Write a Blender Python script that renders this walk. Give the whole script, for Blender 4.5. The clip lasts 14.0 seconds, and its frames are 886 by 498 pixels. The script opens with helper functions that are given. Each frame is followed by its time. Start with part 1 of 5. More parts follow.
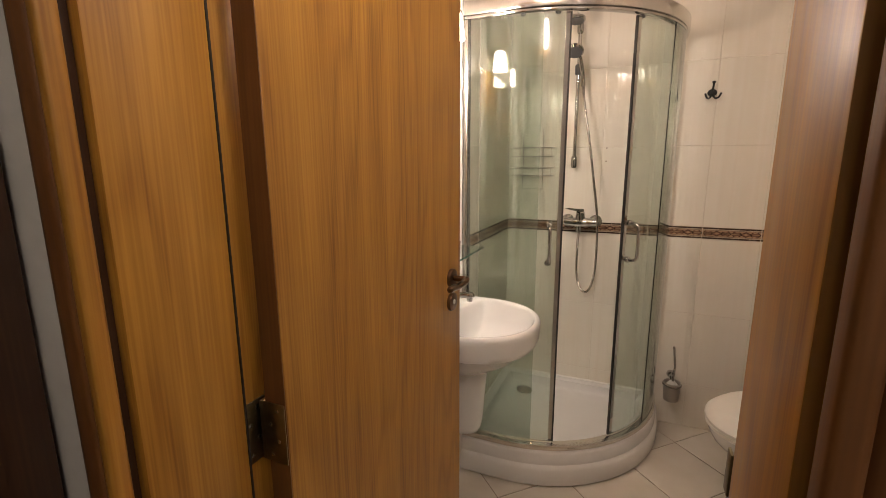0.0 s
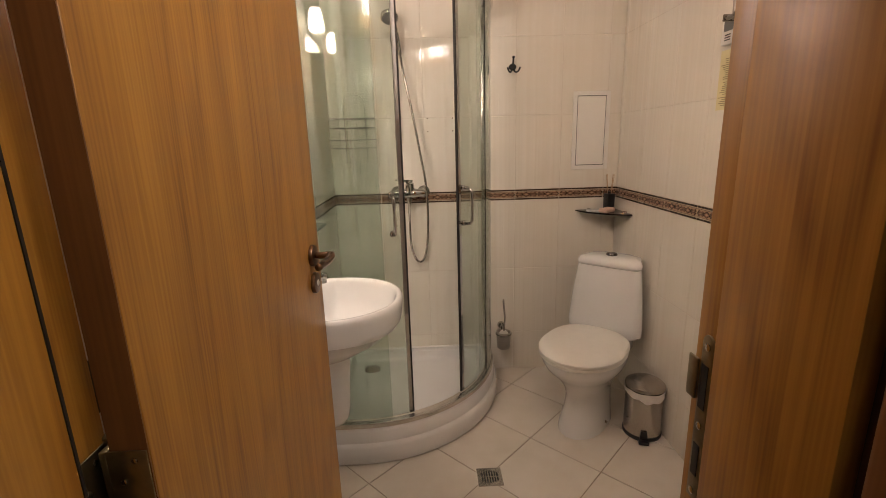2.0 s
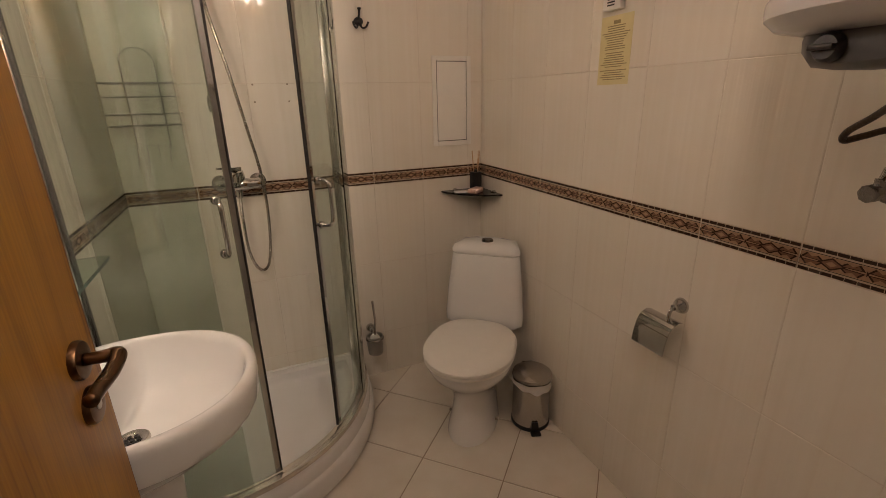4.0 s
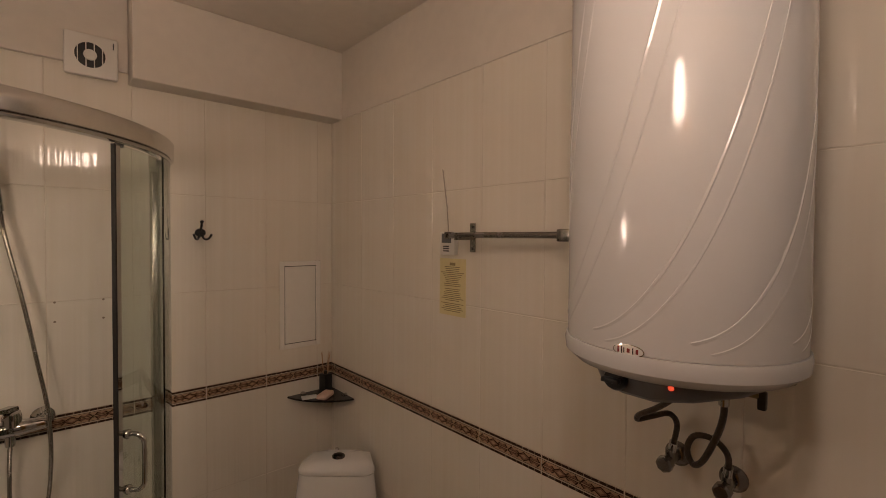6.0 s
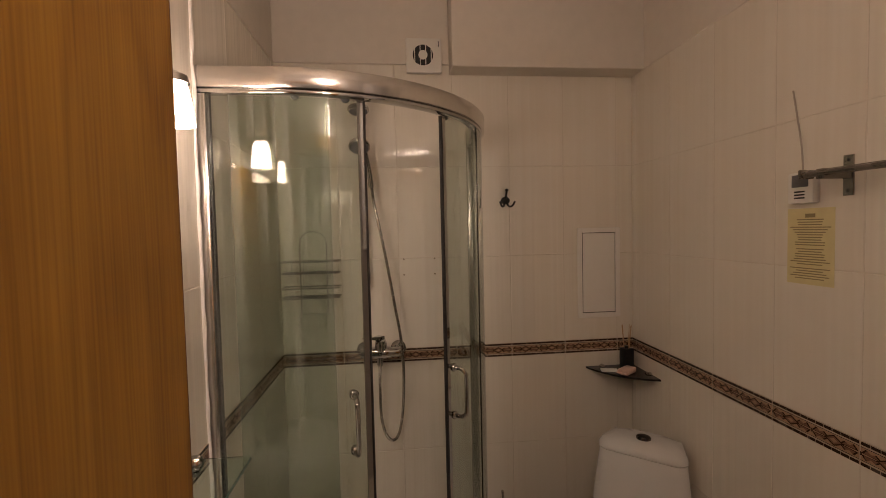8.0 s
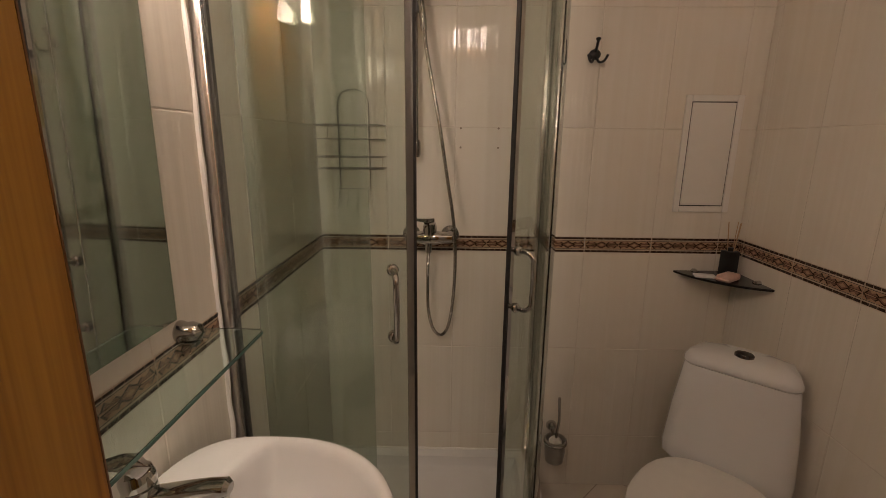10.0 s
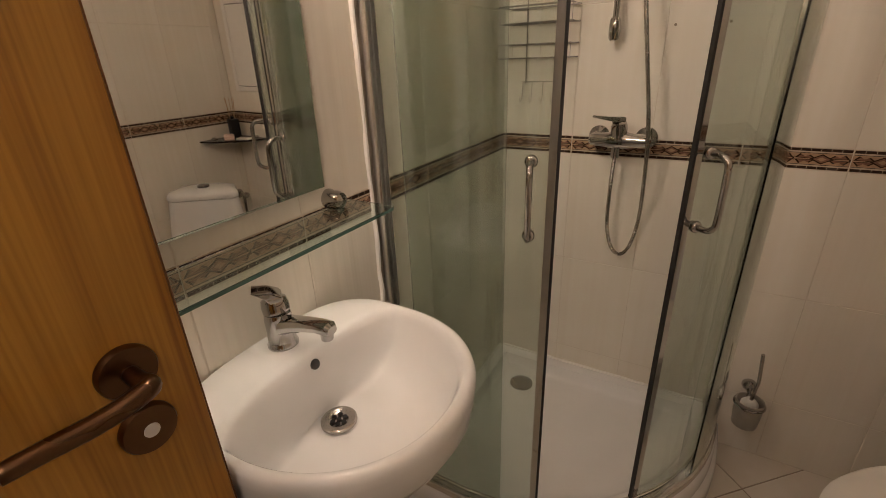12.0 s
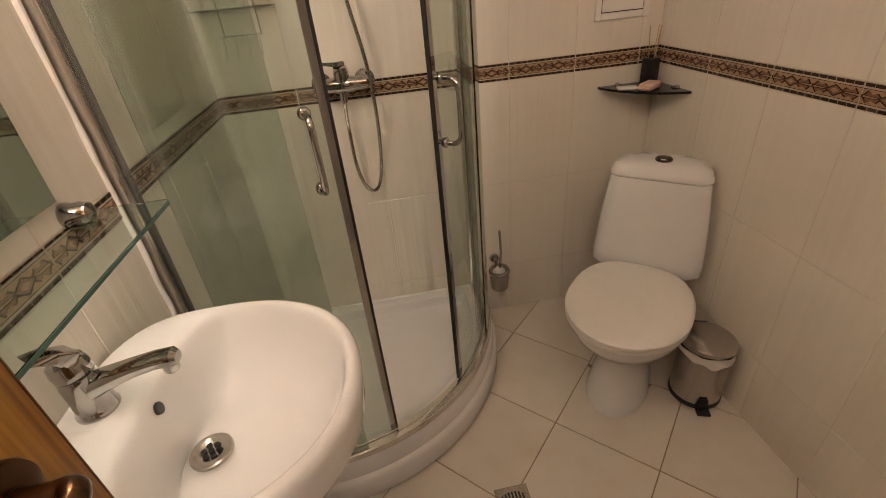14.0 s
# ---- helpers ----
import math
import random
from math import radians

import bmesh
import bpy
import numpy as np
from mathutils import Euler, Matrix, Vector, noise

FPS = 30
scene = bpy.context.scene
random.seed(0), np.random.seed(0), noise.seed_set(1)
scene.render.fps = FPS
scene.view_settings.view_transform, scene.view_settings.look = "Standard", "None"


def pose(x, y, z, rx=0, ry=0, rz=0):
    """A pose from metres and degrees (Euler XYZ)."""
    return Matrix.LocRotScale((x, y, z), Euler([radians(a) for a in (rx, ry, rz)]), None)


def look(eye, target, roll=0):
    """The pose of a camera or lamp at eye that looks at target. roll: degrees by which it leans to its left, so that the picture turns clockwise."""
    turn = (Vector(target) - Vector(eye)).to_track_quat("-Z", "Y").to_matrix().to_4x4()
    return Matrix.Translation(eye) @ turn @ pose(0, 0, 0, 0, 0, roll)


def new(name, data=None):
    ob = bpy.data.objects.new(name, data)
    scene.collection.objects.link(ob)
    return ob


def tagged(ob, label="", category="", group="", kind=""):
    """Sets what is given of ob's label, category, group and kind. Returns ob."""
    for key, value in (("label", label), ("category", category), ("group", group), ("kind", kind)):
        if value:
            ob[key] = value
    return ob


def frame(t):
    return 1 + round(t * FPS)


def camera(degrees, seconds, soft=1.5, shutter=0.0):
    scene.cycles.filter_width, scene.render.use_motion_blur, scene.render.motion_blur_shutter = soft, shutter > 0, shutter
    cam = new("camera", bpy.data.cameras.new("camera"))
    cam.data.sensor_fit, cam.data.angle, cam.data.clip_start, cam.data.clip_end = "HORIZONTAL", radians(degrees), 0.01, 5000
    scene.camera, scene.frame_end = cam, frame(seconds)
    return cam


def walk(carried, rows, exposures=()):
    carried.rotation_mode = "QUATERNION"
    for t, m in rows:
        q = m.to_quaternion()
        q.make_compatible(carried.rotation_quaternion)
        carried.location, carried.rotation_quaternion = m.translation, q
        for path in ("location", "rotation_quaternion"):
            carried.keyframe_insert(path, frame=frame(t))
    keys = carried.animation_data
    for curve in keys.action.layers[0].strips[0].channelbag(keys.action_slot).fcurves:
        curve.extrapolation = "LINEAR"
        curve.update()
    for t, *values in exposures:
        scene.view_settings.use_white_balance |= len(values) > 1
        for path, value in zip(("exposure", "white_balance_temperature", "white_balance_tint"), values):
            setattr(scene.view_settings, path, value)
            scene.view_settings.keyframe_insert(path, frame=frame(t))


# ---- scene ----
cam = camera(89.4, 14.0, 0.85)
PATH = [
    (0, (0.68, -0.475, 1.411), (-0.099, 1.326, 1.028), -0.3),
    (0.5, (0.576, -0.43, 1.373), (0.04, 1.457, 0.984), -1.3),
    (1, (0.546, -0.392, 1.342), (0.226, 1.537, 0.923), -1.1),
    (1.5, (0.532, -0.397, 1.353), (0.42, 1.55, 0.911), -0.5),
    (2, (0.508, -0.419, 1.352), (0.566, 1.525, 0.888), -1.6),
    (2.2, (0.496, -0.427, 1.347), (0.648, 1.509, 0.871), -2.0),
    (4.3, (0.466, 0.042, 1.439), (1.319, 1.736, 0.805), 0.1),
    (4.5, (0.485, 0.057, 1.468), (1.433, 1.711, 0.863), 1.0),
    (5, (0.509, 0.058, 1.53), (1.657, 1.61, 1.005), 1.8),
    (5.5, (0.505, 0.045, 1.625), (1.785, 1.56, 1.369), 2.0),
    (6, (0.497, 0.027, 1.705), (1.825, 1.522, 1.658), 0.4),
    (6.5, (0.49, 0.028, 1.71), (1.729, 1.597, 1.734), -0.6),
    (7, (0.488, 0.066, 1.684), (1.432, 1.828, 1.631), -1.1),
    (7.5, (0.487, 0.095, 1.652), (1.005, 2.026, 1.593), -1.0),
    (8, (0.492, 0.111, 1.602), (0.694, 2.098, 1.514), -1.3),
    (8.2, (0.495, 0.115, 1.579), (0.667, 2.103, 1.447), -1.6),
    (10.3, (0.488, 0.443, 1.418), (0.336, 2.374, 0.921), 1.6),
    (10.5, (0.487, 0.461, 1.416), (0.111, 2.355, 0.893), 1.9),
    (11, (0.542, 0.502, 1.432), (-0.328, 2.214, 0.873), -0.1),
    (11.5, (0.603, 0.53, 1.431), (-0.348, 2.194, 0.86), -2.1),
    (12, (0.656, 0.498, 1.353), (-0.29, 2.071, 0.56), -2.3),
    (12.5, (0.692, 0.469, 1.309), (-0.181, 1.926, 0.253), -1.9),
    (13, (0.683, 0.48, 1.32), (-0.138, 1.95, 0.241), -1.4),
    (13.5, (0.624, 0.494, 1.33), (0.215, 2.14, 0.27), -0.9),
    (14, (0.494, 0.428, 1.353), (0.702, 2.133, 0.327), -5.7),
]
EXPOSURES = [(0, 0.45, 6050, 10), (2.2, 0.4, 6050, 11), (4.3, -0.2, 6500, 13), (5.2, -0.3, 6600, 15), (6.0, -0.78, 6600, 15), (7.0, -0.75, 6650, 16), (8.2, -0.75, 6650, 16), (10.3, -0.52, 6400, 13), (11.5, -0.28, 6400, 12), (12.5, 0.02, 6400, 12), (14, 0.20, 6450, 11)]
walk(cam, [(t, look(eye, target, roll)) for t, eye, target, roll in PATH], EXPOSURES)

# ---- world and lamps ----
world = bpy.data.worlds.new("world")
scene.world = world
world.use_nodes = True
world.node_tree.nodes["Background"].inputs[0].default_value = (0.02, 0.017, 0.014, 1)
world.node_tree.nodes["Background"].inputs[1].default_value = 0.2
SCONCE_POWER = 122.0      # glow of the two glass shades over the mirror
HALL_POWER = 38.0         # glow of the ceiling lamp in the hallway
DOOR_LAMP_POWER = 57.0   # glow of the lamp above the door inside the bathroom
WARM = (1.0, 0.775, 0.62)

# ---- plan ----
XR, YB = 1.558, 2.055          # inner faces of the heater wall and the shower wall
XS, YS = 0.010, 1.266          # face of the sink wall and where it steps back to x = 0
HC = 2.58                     # ceiling
TILE_TOP = 2.305
DX0, DX1 = 0.14, 0.779        # door opening
HALL_Y = -0.186               # hall face of the door wall
TW, TH = 0.2465, 0.3925       # wall tile
B0, B1 = 1.027, 1.087         # decorated border
ROWS_Z = [0.0, B0 - 2 * TH, B0 - TH, B0, B1, B1 + TH, B1 + 2 * TH, TILE_TOP]


# ---- materials ----
def material(name):
    m = bpy.data.materials.new(name)
    m.use_nodes = True
    nt = m.node_tree
    return m, nt, nt.nodes["Principled BSDF"]


def node(nt, kind, **kw):
    n = nt.nodes.new(kind)
    for k, v in kw.items():
        n.inputs[k.replace("_", " ")].default_value = v
    return n


def simple(name, col, rough=0.5, metal=0.0, var=0.06, scale=30.0, bump=0.0, rvar=0.08, **kw):
    """A material with noise in colour, gloss and relief at two scales."""
    m, nt, p = material(name)
    tc = nt.nodes.new("ShaderNodeTexCoord")
    n1 = node(nt, "ShaderNodeTexNoise", Scale=scale, Detail=6.0)
    n2 = node(nt, "ShaderNodeTexNoise", Scale=scale * 0.13, Detail=3.0)
    nt.links.new(tc.outputs["Object"], n1.inputs["Vector"])
    nt.links.new(tc.outputs["Object"], n2.inputs["Vector"])
    mix = nt.nodes.new("ShaderNodeMath")
    mix.operation = "ADD"
    nt.links.new(n1.outputs["Fac"], mix.inputs[0])
    nt.links.new(n2.outputs["Fac"], mix.inputs[1])
    mr = node(nt, "ShaderNodeMapRange", From_Min=0.6, From_Max=1.4)
    nt.links.new(mix.outputs[0], mr.inputs["Value"])
    cr = nt.nodes.new("ShaderNodeMix")
    cr.data_type = "RGBA"
    cr.inputs[6].default_value = (*[c * (1 - var) for c in col], 1)
    cr.inputs[7].default_value = (*[min(1, c * (1 + var)) for c in col], 1)
    nt.links.new(mr.outputs[0], cr.inputs[0])
    nt.links.new(cr.outputs[2], p.inputs["Base Color"])
    rr = node(nt, "ShaderNodeMapRange", To_Min=max(0.01, rough - rvar), To_Max=min(1, rough + rvar))
    nt.links.new(n2.outputs["Fac"], rr.inputs["Value"])
    nt.links.new(rr.outputs[0], p.inputs["Roughness"])
    p.inputs["Metallic"].default_value = metal
    if bump:
        b = node(nt, "ShaderNodeBump", Strength=bump, Distance=0.002)
        nt.links.new(n1.outputs["Fac"], b.inputs["Height"])
        nt.links.new(b.outputs[0], p.inputs["Normal"])
    for k, v in kw.items():
        p.inputs[k.replace("_", " ")].default_value = v
    return m


def tile_material(name, col, rough, streak):
    """Glazed ceramic with faint vertical streaks in colour and relief; every tile differs a little."""
    m, nt, p = material(name)
    oi = nt.nodes.new("ShaderNodeObjectInfo")
    geo = nt.nodes.new("ShaderNodeNewGeometry")
    mp = nt.nodes.new("ShaderNodeMapping")
    mp.inputs["Scale"].default_value = (48, 48, 0.7) if streak else (9, 9, 9)
    nt.links.new(geo.outputs["Position"], mp.inputs["Vector"])
    n1 = node(nt, "ShaderNodeTexNoise", Scale=1.0, Detail=1.6 if streak else 5.0, Roughness=0.45 if streak else 0.6)
    nt.links.new(mp.outputs[0], n1.inputs["Vector"])
    n2 = node(nt, "ShaderNodeTexNoise", Scale=4.0, Detail=3.0)
    nt.links.new(geo.outputs["Position"], n2.inputs["Vector"])
    a = nt.nodes.new("ShaderNodeMath")
    a.operation = "ADD"
    nt.links.new(n1.outputs["Fac"], a.inputs[0])
    nt.links.new(n2.outputs["Fac"], a.inputs[1])
    r = node(nt, "ShaderNodeMath")
    r.operation = "MULTIPLY_ADD"
    r.inputs[1].default_value = 0.35
    nt.links.new(oi.outputs["Random"], r.inputs[0])
    nt.links.new(a.outputs[0], r.inputs[2])
    mr = node(nt, "ShaderNodeMapRange", From_Min=0.7, From_Max=1.65)
    nt.links.new(r.outputs[0], mr.inputs["Value"])
    cr = nt.nodes.new("ShaderNodeMix")
    cr.data_type = "RGBA"
    low = (0.93, 0.91, 0.87) if streak else (0.87, 0.845, 0.80)
    cr.inputs[6].default_value = (*[c * k for c, k in zip(col, low)], 1)
    cr.inputs[7].default_value = (*col, 1)
    nt.links.new(mr.outputs[0], cr.inputs[0])
    nt.links.new(cr.outputs[2], p.inputs["Base Color"])
    rr = node(nt, "ShaderNodeMapRange", To_Min=rough * 0.7, To_Max=rough * 1.5)
    nt.links.new(n2.outputs["Fac"], rr.inputs["Value"])
    nt.links.new(rr.outputs[0], p.inputs["Roughness"])
    b = node(nt, "ShaderNodeBump", Strength=1.0 if streak else 0.15, Distance=0.0016 if streak else 0.001)
    nt.links.new(n1.outputs["Fac"], b.inputs["Height"])
    b2 = node(nt, "ShaderNodeBump", Strength=0.25, Distance=0.002)
    nt.links.new(n2.outputs["Fac"], b2.inputs["Height"])
    nt.links.new(b.outputs[0], b2.inputs["Normal"])
    nt.links.new(b2.outputs[0], p.inputs["Normal"])
    return m


def wood_material(name, dark, mid, light, rough, grain=1.0, coat=0.0):
    """Veneer with upright grain: long drawn-out rings, fine pores and broad drifts of tone."""
    m, nt, p = material(name)
    tc = nt.nodes.new("ShaderNodeTexCoord")
    mp = nt.nodes.new("ShaderNodeMapping")
    mp.inputs["Scale"].default_value = (4.6 * grain, 4.6 * grain, 0.50)
    nt.links.new(tc.outputs["Object"], mp.inputs["Vector"])
    warp = node(nt, "ShaderNodeTexNoise", Scale=1.0, Detail=2.0, Roughness=0.4)
    nt.links.new(mp.outputs[0], warp.inputs["Vector"])
    wv = node(nt, "ShaderNodeMath")
    wv.operation = "MULTIPLY"
    wv.inputs[1].default_value = 92.0
    nt.links.new(warp.outputs["Fac"], wv.inputs[0])
    sn = nt.nodes.new("ShaderNodeMath")
    sn.operation = "SINE"
    nt.links.new(wv.outputs[0], sn.inputs[0])
    mp2 = nt.nodes.new("ShaderNodeMapping")
    mp2.inputs["Scale"].default_value = (260, 260, 5)
    nt.links.new(tc.outputs["Object"], mp2.inputs["Vector"])
    pore = node(nt, "ShaderNodeTexNoise", Scale=1.0, Detail=2.0, Roughness=0.35)
    nt.links.new(mp2.outputs[0], pore.inputs["Vector"])
    mp3 = nt.nodes.new("ShaderNodeMapping")
    mp3.inputs["Scale"].default_value = (20, 20, 0.5)
    nt.links.new(tc.outputs["Object"], mp3.inputs["Vector"])
    broad = node(nt, "ShaderNodeTexNoise", Scale=1.0, Detail=4.0, Roughness=0.55)
    nt.links.new(mp3.outputs[0], broad.inputs["Vector"])
    half = nt.nodes.new("ShaderNodeMath")
    half.operation = "MULTIPLY_ADD"
    half.inputs[1].default_value = 0.5
    half.inputs[2].default_value = 0.5
    nt.links.new(sn.outputs[0], half.inputs[0])
    thin = nt.nodes.new("ShaderNodeMath")
    thin.operation = "POWER"
    thin.inputs[1].default_value = 3.0
    nt.links.new(half.outputs[0], thin.inputs[0])
    s1 = node(nt, "ShaderNodeMath")
    s1.operation = "MULTIPLY_ADD"
    s1.inputs[1].default_value = -0.12
    nt.links.new(thin.outputs[0], s1.inputs[0])
    soft_pore = node(nt, "ShaderNodeMapRange", To_Min=0.22, To_Max=0.76)
    nt.links.new(pore.outputs["Fac"], soft_pore.inputs["Value"])
    nt.links.new(soft_pore.outputs[0], s1.inputs[2])
    s2 = node(nt, "ShaderNodeMath")
    s2.operation = "MULTIPLY_ADD"
    s2.inputs[1].default_value = 0.5
    nt.links.new(broad.outputs["Fac"], s2.inputs[0])
    nt.links.new(s1.outputs[0], s2.inputs[2])
    ramp = nt.nodes.new("ShaderNodeValToRGB")
    e = ramp.color_ramp.elements
    e[0].position, e[0].color = 0.40, (*dark, 1)
    e[1].position, e[1].color = 0.88, (*light, 1)
    k = ramp.color_ramp.elements.new(0.66)
    k.color = (*mid, 1)
    nt.links.new(s2.outputs[0], ramp.inputs[0])
    nt.links.new(ramp.outputs[0], p.inputs["Base Color"])
    rr = node(nt, "ShaderNodeMapRange", To_Min=rough - 0.07, To_Max=rough + 0.1)
    nt.links.new(pore.outputs["Fac"], rr.inputs["Value"])
    nt.links.new(rr.outputs[0], p.inputs["Roughness"])
    p.inputs["Coat Weight"].default_value = coat
    p.inputs["Coat Roughness"].default_value = 0.3
    b = node(nt, "ShaderNodeBump", Strength=0.15, Distance=0.0006)
    nt.links.new(pore.outputs["Fac"], b.inputs["Height"])
    nt.links.new(b.outputs[0], p.inputs["Normal"])
    return m


def glass_material(name, tint, rough=0.0):
    m, nt, p = material(name)
    p.inputs["Base Color"].default_value = (*tint, 1)
    p.inputs["Transmission Weight"].default_value = 1.0
    p.inputs["Roughness"].default_value = rough
    p.inputs["IOR"].default_value = 1.46
    return m


def smear_glass(m):
    """Dried water runs: a thin matt veil in upright streaks."""
    nt = m.node_tree
    geo = nt.nodes.new("ShaderNodeNewGeometry")
    mp = nt.nodes.new("ShaderNodeMapping")
    mp.inputs["Scale"].default_value = (38, 38, 1.1)
    nt.links.new(geo.outputs["Position"], mp.inputs["Vector"])
    n = node(nt, "ShaderNodeTexNoise", Scale=1.0, Detail=5.0, Roughness=0.65)
    nt.links.new(mp.outputs[0], n.inputs["Vector"])
    mr = node(nt, "ShaderNodeMapRange", From_Min=0.48, From_Max=0.78, To_Min=0.0, To_Max=0.10)
    nt.links.new(n.outputs["Fac"], mr.inputs["Value"])
    veil = node(nt, "ShaderNodeBsdfDiffuse")
    veil.inputs["Color"].default_value = (0.75, 0.73, 0.68, 1)
    mix = nt.nodes.new("ShaderNodeMixShader")
    nt.links.new(mr.outputs[0], mix.inputs[0])
    nt.links.new(nt.nodes["Principled BSDF"].outputs[0], mix.inputs[1])
    nt.links.new(veil.outputs[0], mix.inputs[2])
    nt.links.new(mix.outputs[0], nt.nodes["Material Output"].inputs["Surface"])


def glow(name, col, strength):
    m, nt, p = material(name)
    p.inputs["Base Color"].default_value = (0.9, 0.85, 0.75, 1)
    p.inputs["Emission Color"].default_value = (*col, 1)
    p.inputs["Emission Strength"].default_value = strength
    return m


M_TILE = tile_material("glazed_wall_tile", (0.80, 0.76, 0.68), 0.035, True)
M_FLOOR = tile_material("glazed_floor_tile", (0.74, 0.695, 0.62), 0.16, False)
M_WIRE = simple("dull_wire", (0.36, 0.34, 0.31), 0.35, 1.0, var=0.1)
M_GROUT = simple("grout", (0.68, 0.62, 0.53), 0.85, var=0.15, scale=60, bump=0.3)
M_FGROUT = simple("floor_grout", (0.30, 0.24, 0.18), 0.9, var=0.25, scale=50, bump=0.3)
M_GROUT_DARK = simple("stained_filler", (0.30, 0.25, 0.19), 0.8, var=0.2)
M_PLASTER = simple("painted_plaster", (0.72, 0.67, 0.60), 0.75, var=0.05, scale=22, bump=0.25)
M_WHITE = simple("white_plastic", (0.78, 0.76, 0.71), 0.35, var=0.03)
M_CERAMIC = simple("sanitary_ceramic", (0.77, 0.77, 0.76), 0.035, var=0.02, scale=8, rvar=0.02, Coat_Weight=0.5, Coat_Roughness=0.02)
M_ACRYL = simple("white_acrylic", (0.80, 0.79, 0.78), 0.18, var=0.03, scale=10)
M_ENAMEL = simple("white_enamel", (0.61, 0.615, 0.62), 0.12, var=0.02, scale=6, rvar=0.04)
M_CHROME = simple("chrome", (0.50, 0.49, 0.475), 0.06, 1.0, var=0.05, rvar=0.05)
M_ALU = simple("polished_aluminium", (0.70, 0.68, 0.65), 0.20, 1.0, var=0.06, scale=60, rvar=0.08)
M_STEEL = simple("brushed_steel", (0.48, 0.45, 0.42), 0.26, 1.0, var=0.03, scale=160, rvar=0.02)
M_DARKCHROME = simple("dark_chrome", (0.16, 0.14, 0.13), 0.18, 1.0, var=0.1)
M_RAIL = simple("dark_brushed_steel", (0.26, 0.24, 0.22), 0.25, 1.0, var=0.12, scale=80)
M_FROST = simple("frosted_cup", (0.42, 0.38, 0.32), 0.35, var=0.1, scale=30, Transmission_Weight=0.35)
M_BRONZE = simple("aged_bronze", (0.14, 0.078, 0.042), 0.28, 1.0, var=0.25, scale=40, rvar=0.1)
M_BRASS = simple("tarnished_brass", (0.25, 0.21, 0.13), 0.36, 1.0, var=0.25, scale=60, rvar=0.12)
M_BLACK = simple("black_plastic", (0.012, 0.012, 0.012), 0.35, var=0.3)
M_GREY = simple("grey_plastic", (0.11, 0.11, 0.115), 0.38, var=0.08)
M_HOSE = simple("braided_hose", (0.085, 0.066, 0.05), 0.36, 0.7, var=0.35, scale=300, bump=0.8)
M_CHROME_HOSE = simple("ribbed_chrome_hose", (0.45, 0.42, 0.38), 0.25, 1.0, var=0.3, scale=200)
M_SEAL = simple("dark_rubber_seal", (0.015, 0.013, 0.012), 0.5, var=0.3)
M_SILICONE = simple("white_silicone", (0.85, 0.83, 0.79), 0.3, var=0.04, bump=0.3)
M_OAK = wood_material("honey_oak_veneer", (0.178, 0.066, 0.009), (0.325, 0.151, 0.020), (0.43, 0.217, 0.032), 0.40, coat=0.08)
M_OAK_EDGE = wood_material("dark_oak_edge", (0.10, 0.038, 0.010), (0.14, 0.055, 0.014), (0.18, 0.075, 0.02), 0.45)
M_DARKWOOD = wood_material("dark_brown_wood", (0.035, 0.015, 0.007), (0.05, 0.022, 0.01), (0.07, 0.032, 0.014), 0.5)
M_BORDER_DARK = simple("border_dark_brown", (0.036, 0.021, 0.014), 0.25, var=0.25, scale=120)
M_BORDER_RED = simple("border_red_brown", (0.18, 0.085, 0.047), 0.3, var=0.3, scale=140)
M_BORDER_TAN = simple("border_tan", (0.38, 0.24, 0.145), 0.3, var=0.25, scale=140)
M_BORDER_CREAM = simple("border_cream", (0.54, 0.45, 0.34), 0.25, var=0.12, scale=120)
M_GLASS = glass_material("shower_glass", (0.68, 0.745, 0.685))
smear_glass(M_GLASS)
M_SHELF_GLASS = glass_material("shelf_glass", (0.80, 0.93, 0.88))
M_DARK_GLASS = simple("smoked_glass", (0.018, 0.014, 0.012), 0.06, var=0.1, rvar=0.02)
M_MIRROR = simple("mirror_silver", (0.86, 0.88, 0.86), 0.015, 1.0, var=0.01, rvar=0.01)
M_PAPER = simple("cream_paper", (0.70, 0.62, 0.34), 0.7, var=0.06, scale=40)
M_INK = simple("grey_ink", (0.30, 0.24, 0.12), 0.8)
M_RED = simple("red_print", (0.22, 0.02, 0.02), 0.4)
M_PINK = simple("pink_wrapper", (0.78, 0.55, 0.46), 0.4, var=0.15, scale=90)
M_REED = simple("reed_stick", (0.50, 0.33, 0.19), 0.8, var=0.2, scale=120)
M_BAG = simple("thin_white_bag", (0.80, 0.78, 0.75), 0.45, var=0.08, scale=60, bump=0.12)
M_CABLE = simple("pale_cable", (0.42, 0.37, 0.31), 0.5, var=0.1)
M_GLASS_EDGE = simple("green_glass_edge", (0.16, 0.30, 0.25), 0.12, var=0.15, scale=60, Transmission_Weight=0.4)
M_HALLWALL = simple("hall_paint", (0.62, 0.60, 0.57), 0.7, var=0.05, bump=0.2)
M_SHADE = glow("lit_frosted_glass", WARM, SCONCE_POWER)
M_DOORSHADE = glow("lit_opal_glass", WARM, DOOR_LAMP_POWER)
M_HALLSHADE = glow("lit_hall_shade", (1.0, 0.84, 0.68), HALL_POWER)
M_LED = glow("red_indicator", (1.0, 0.04, 0.012), 1.3)


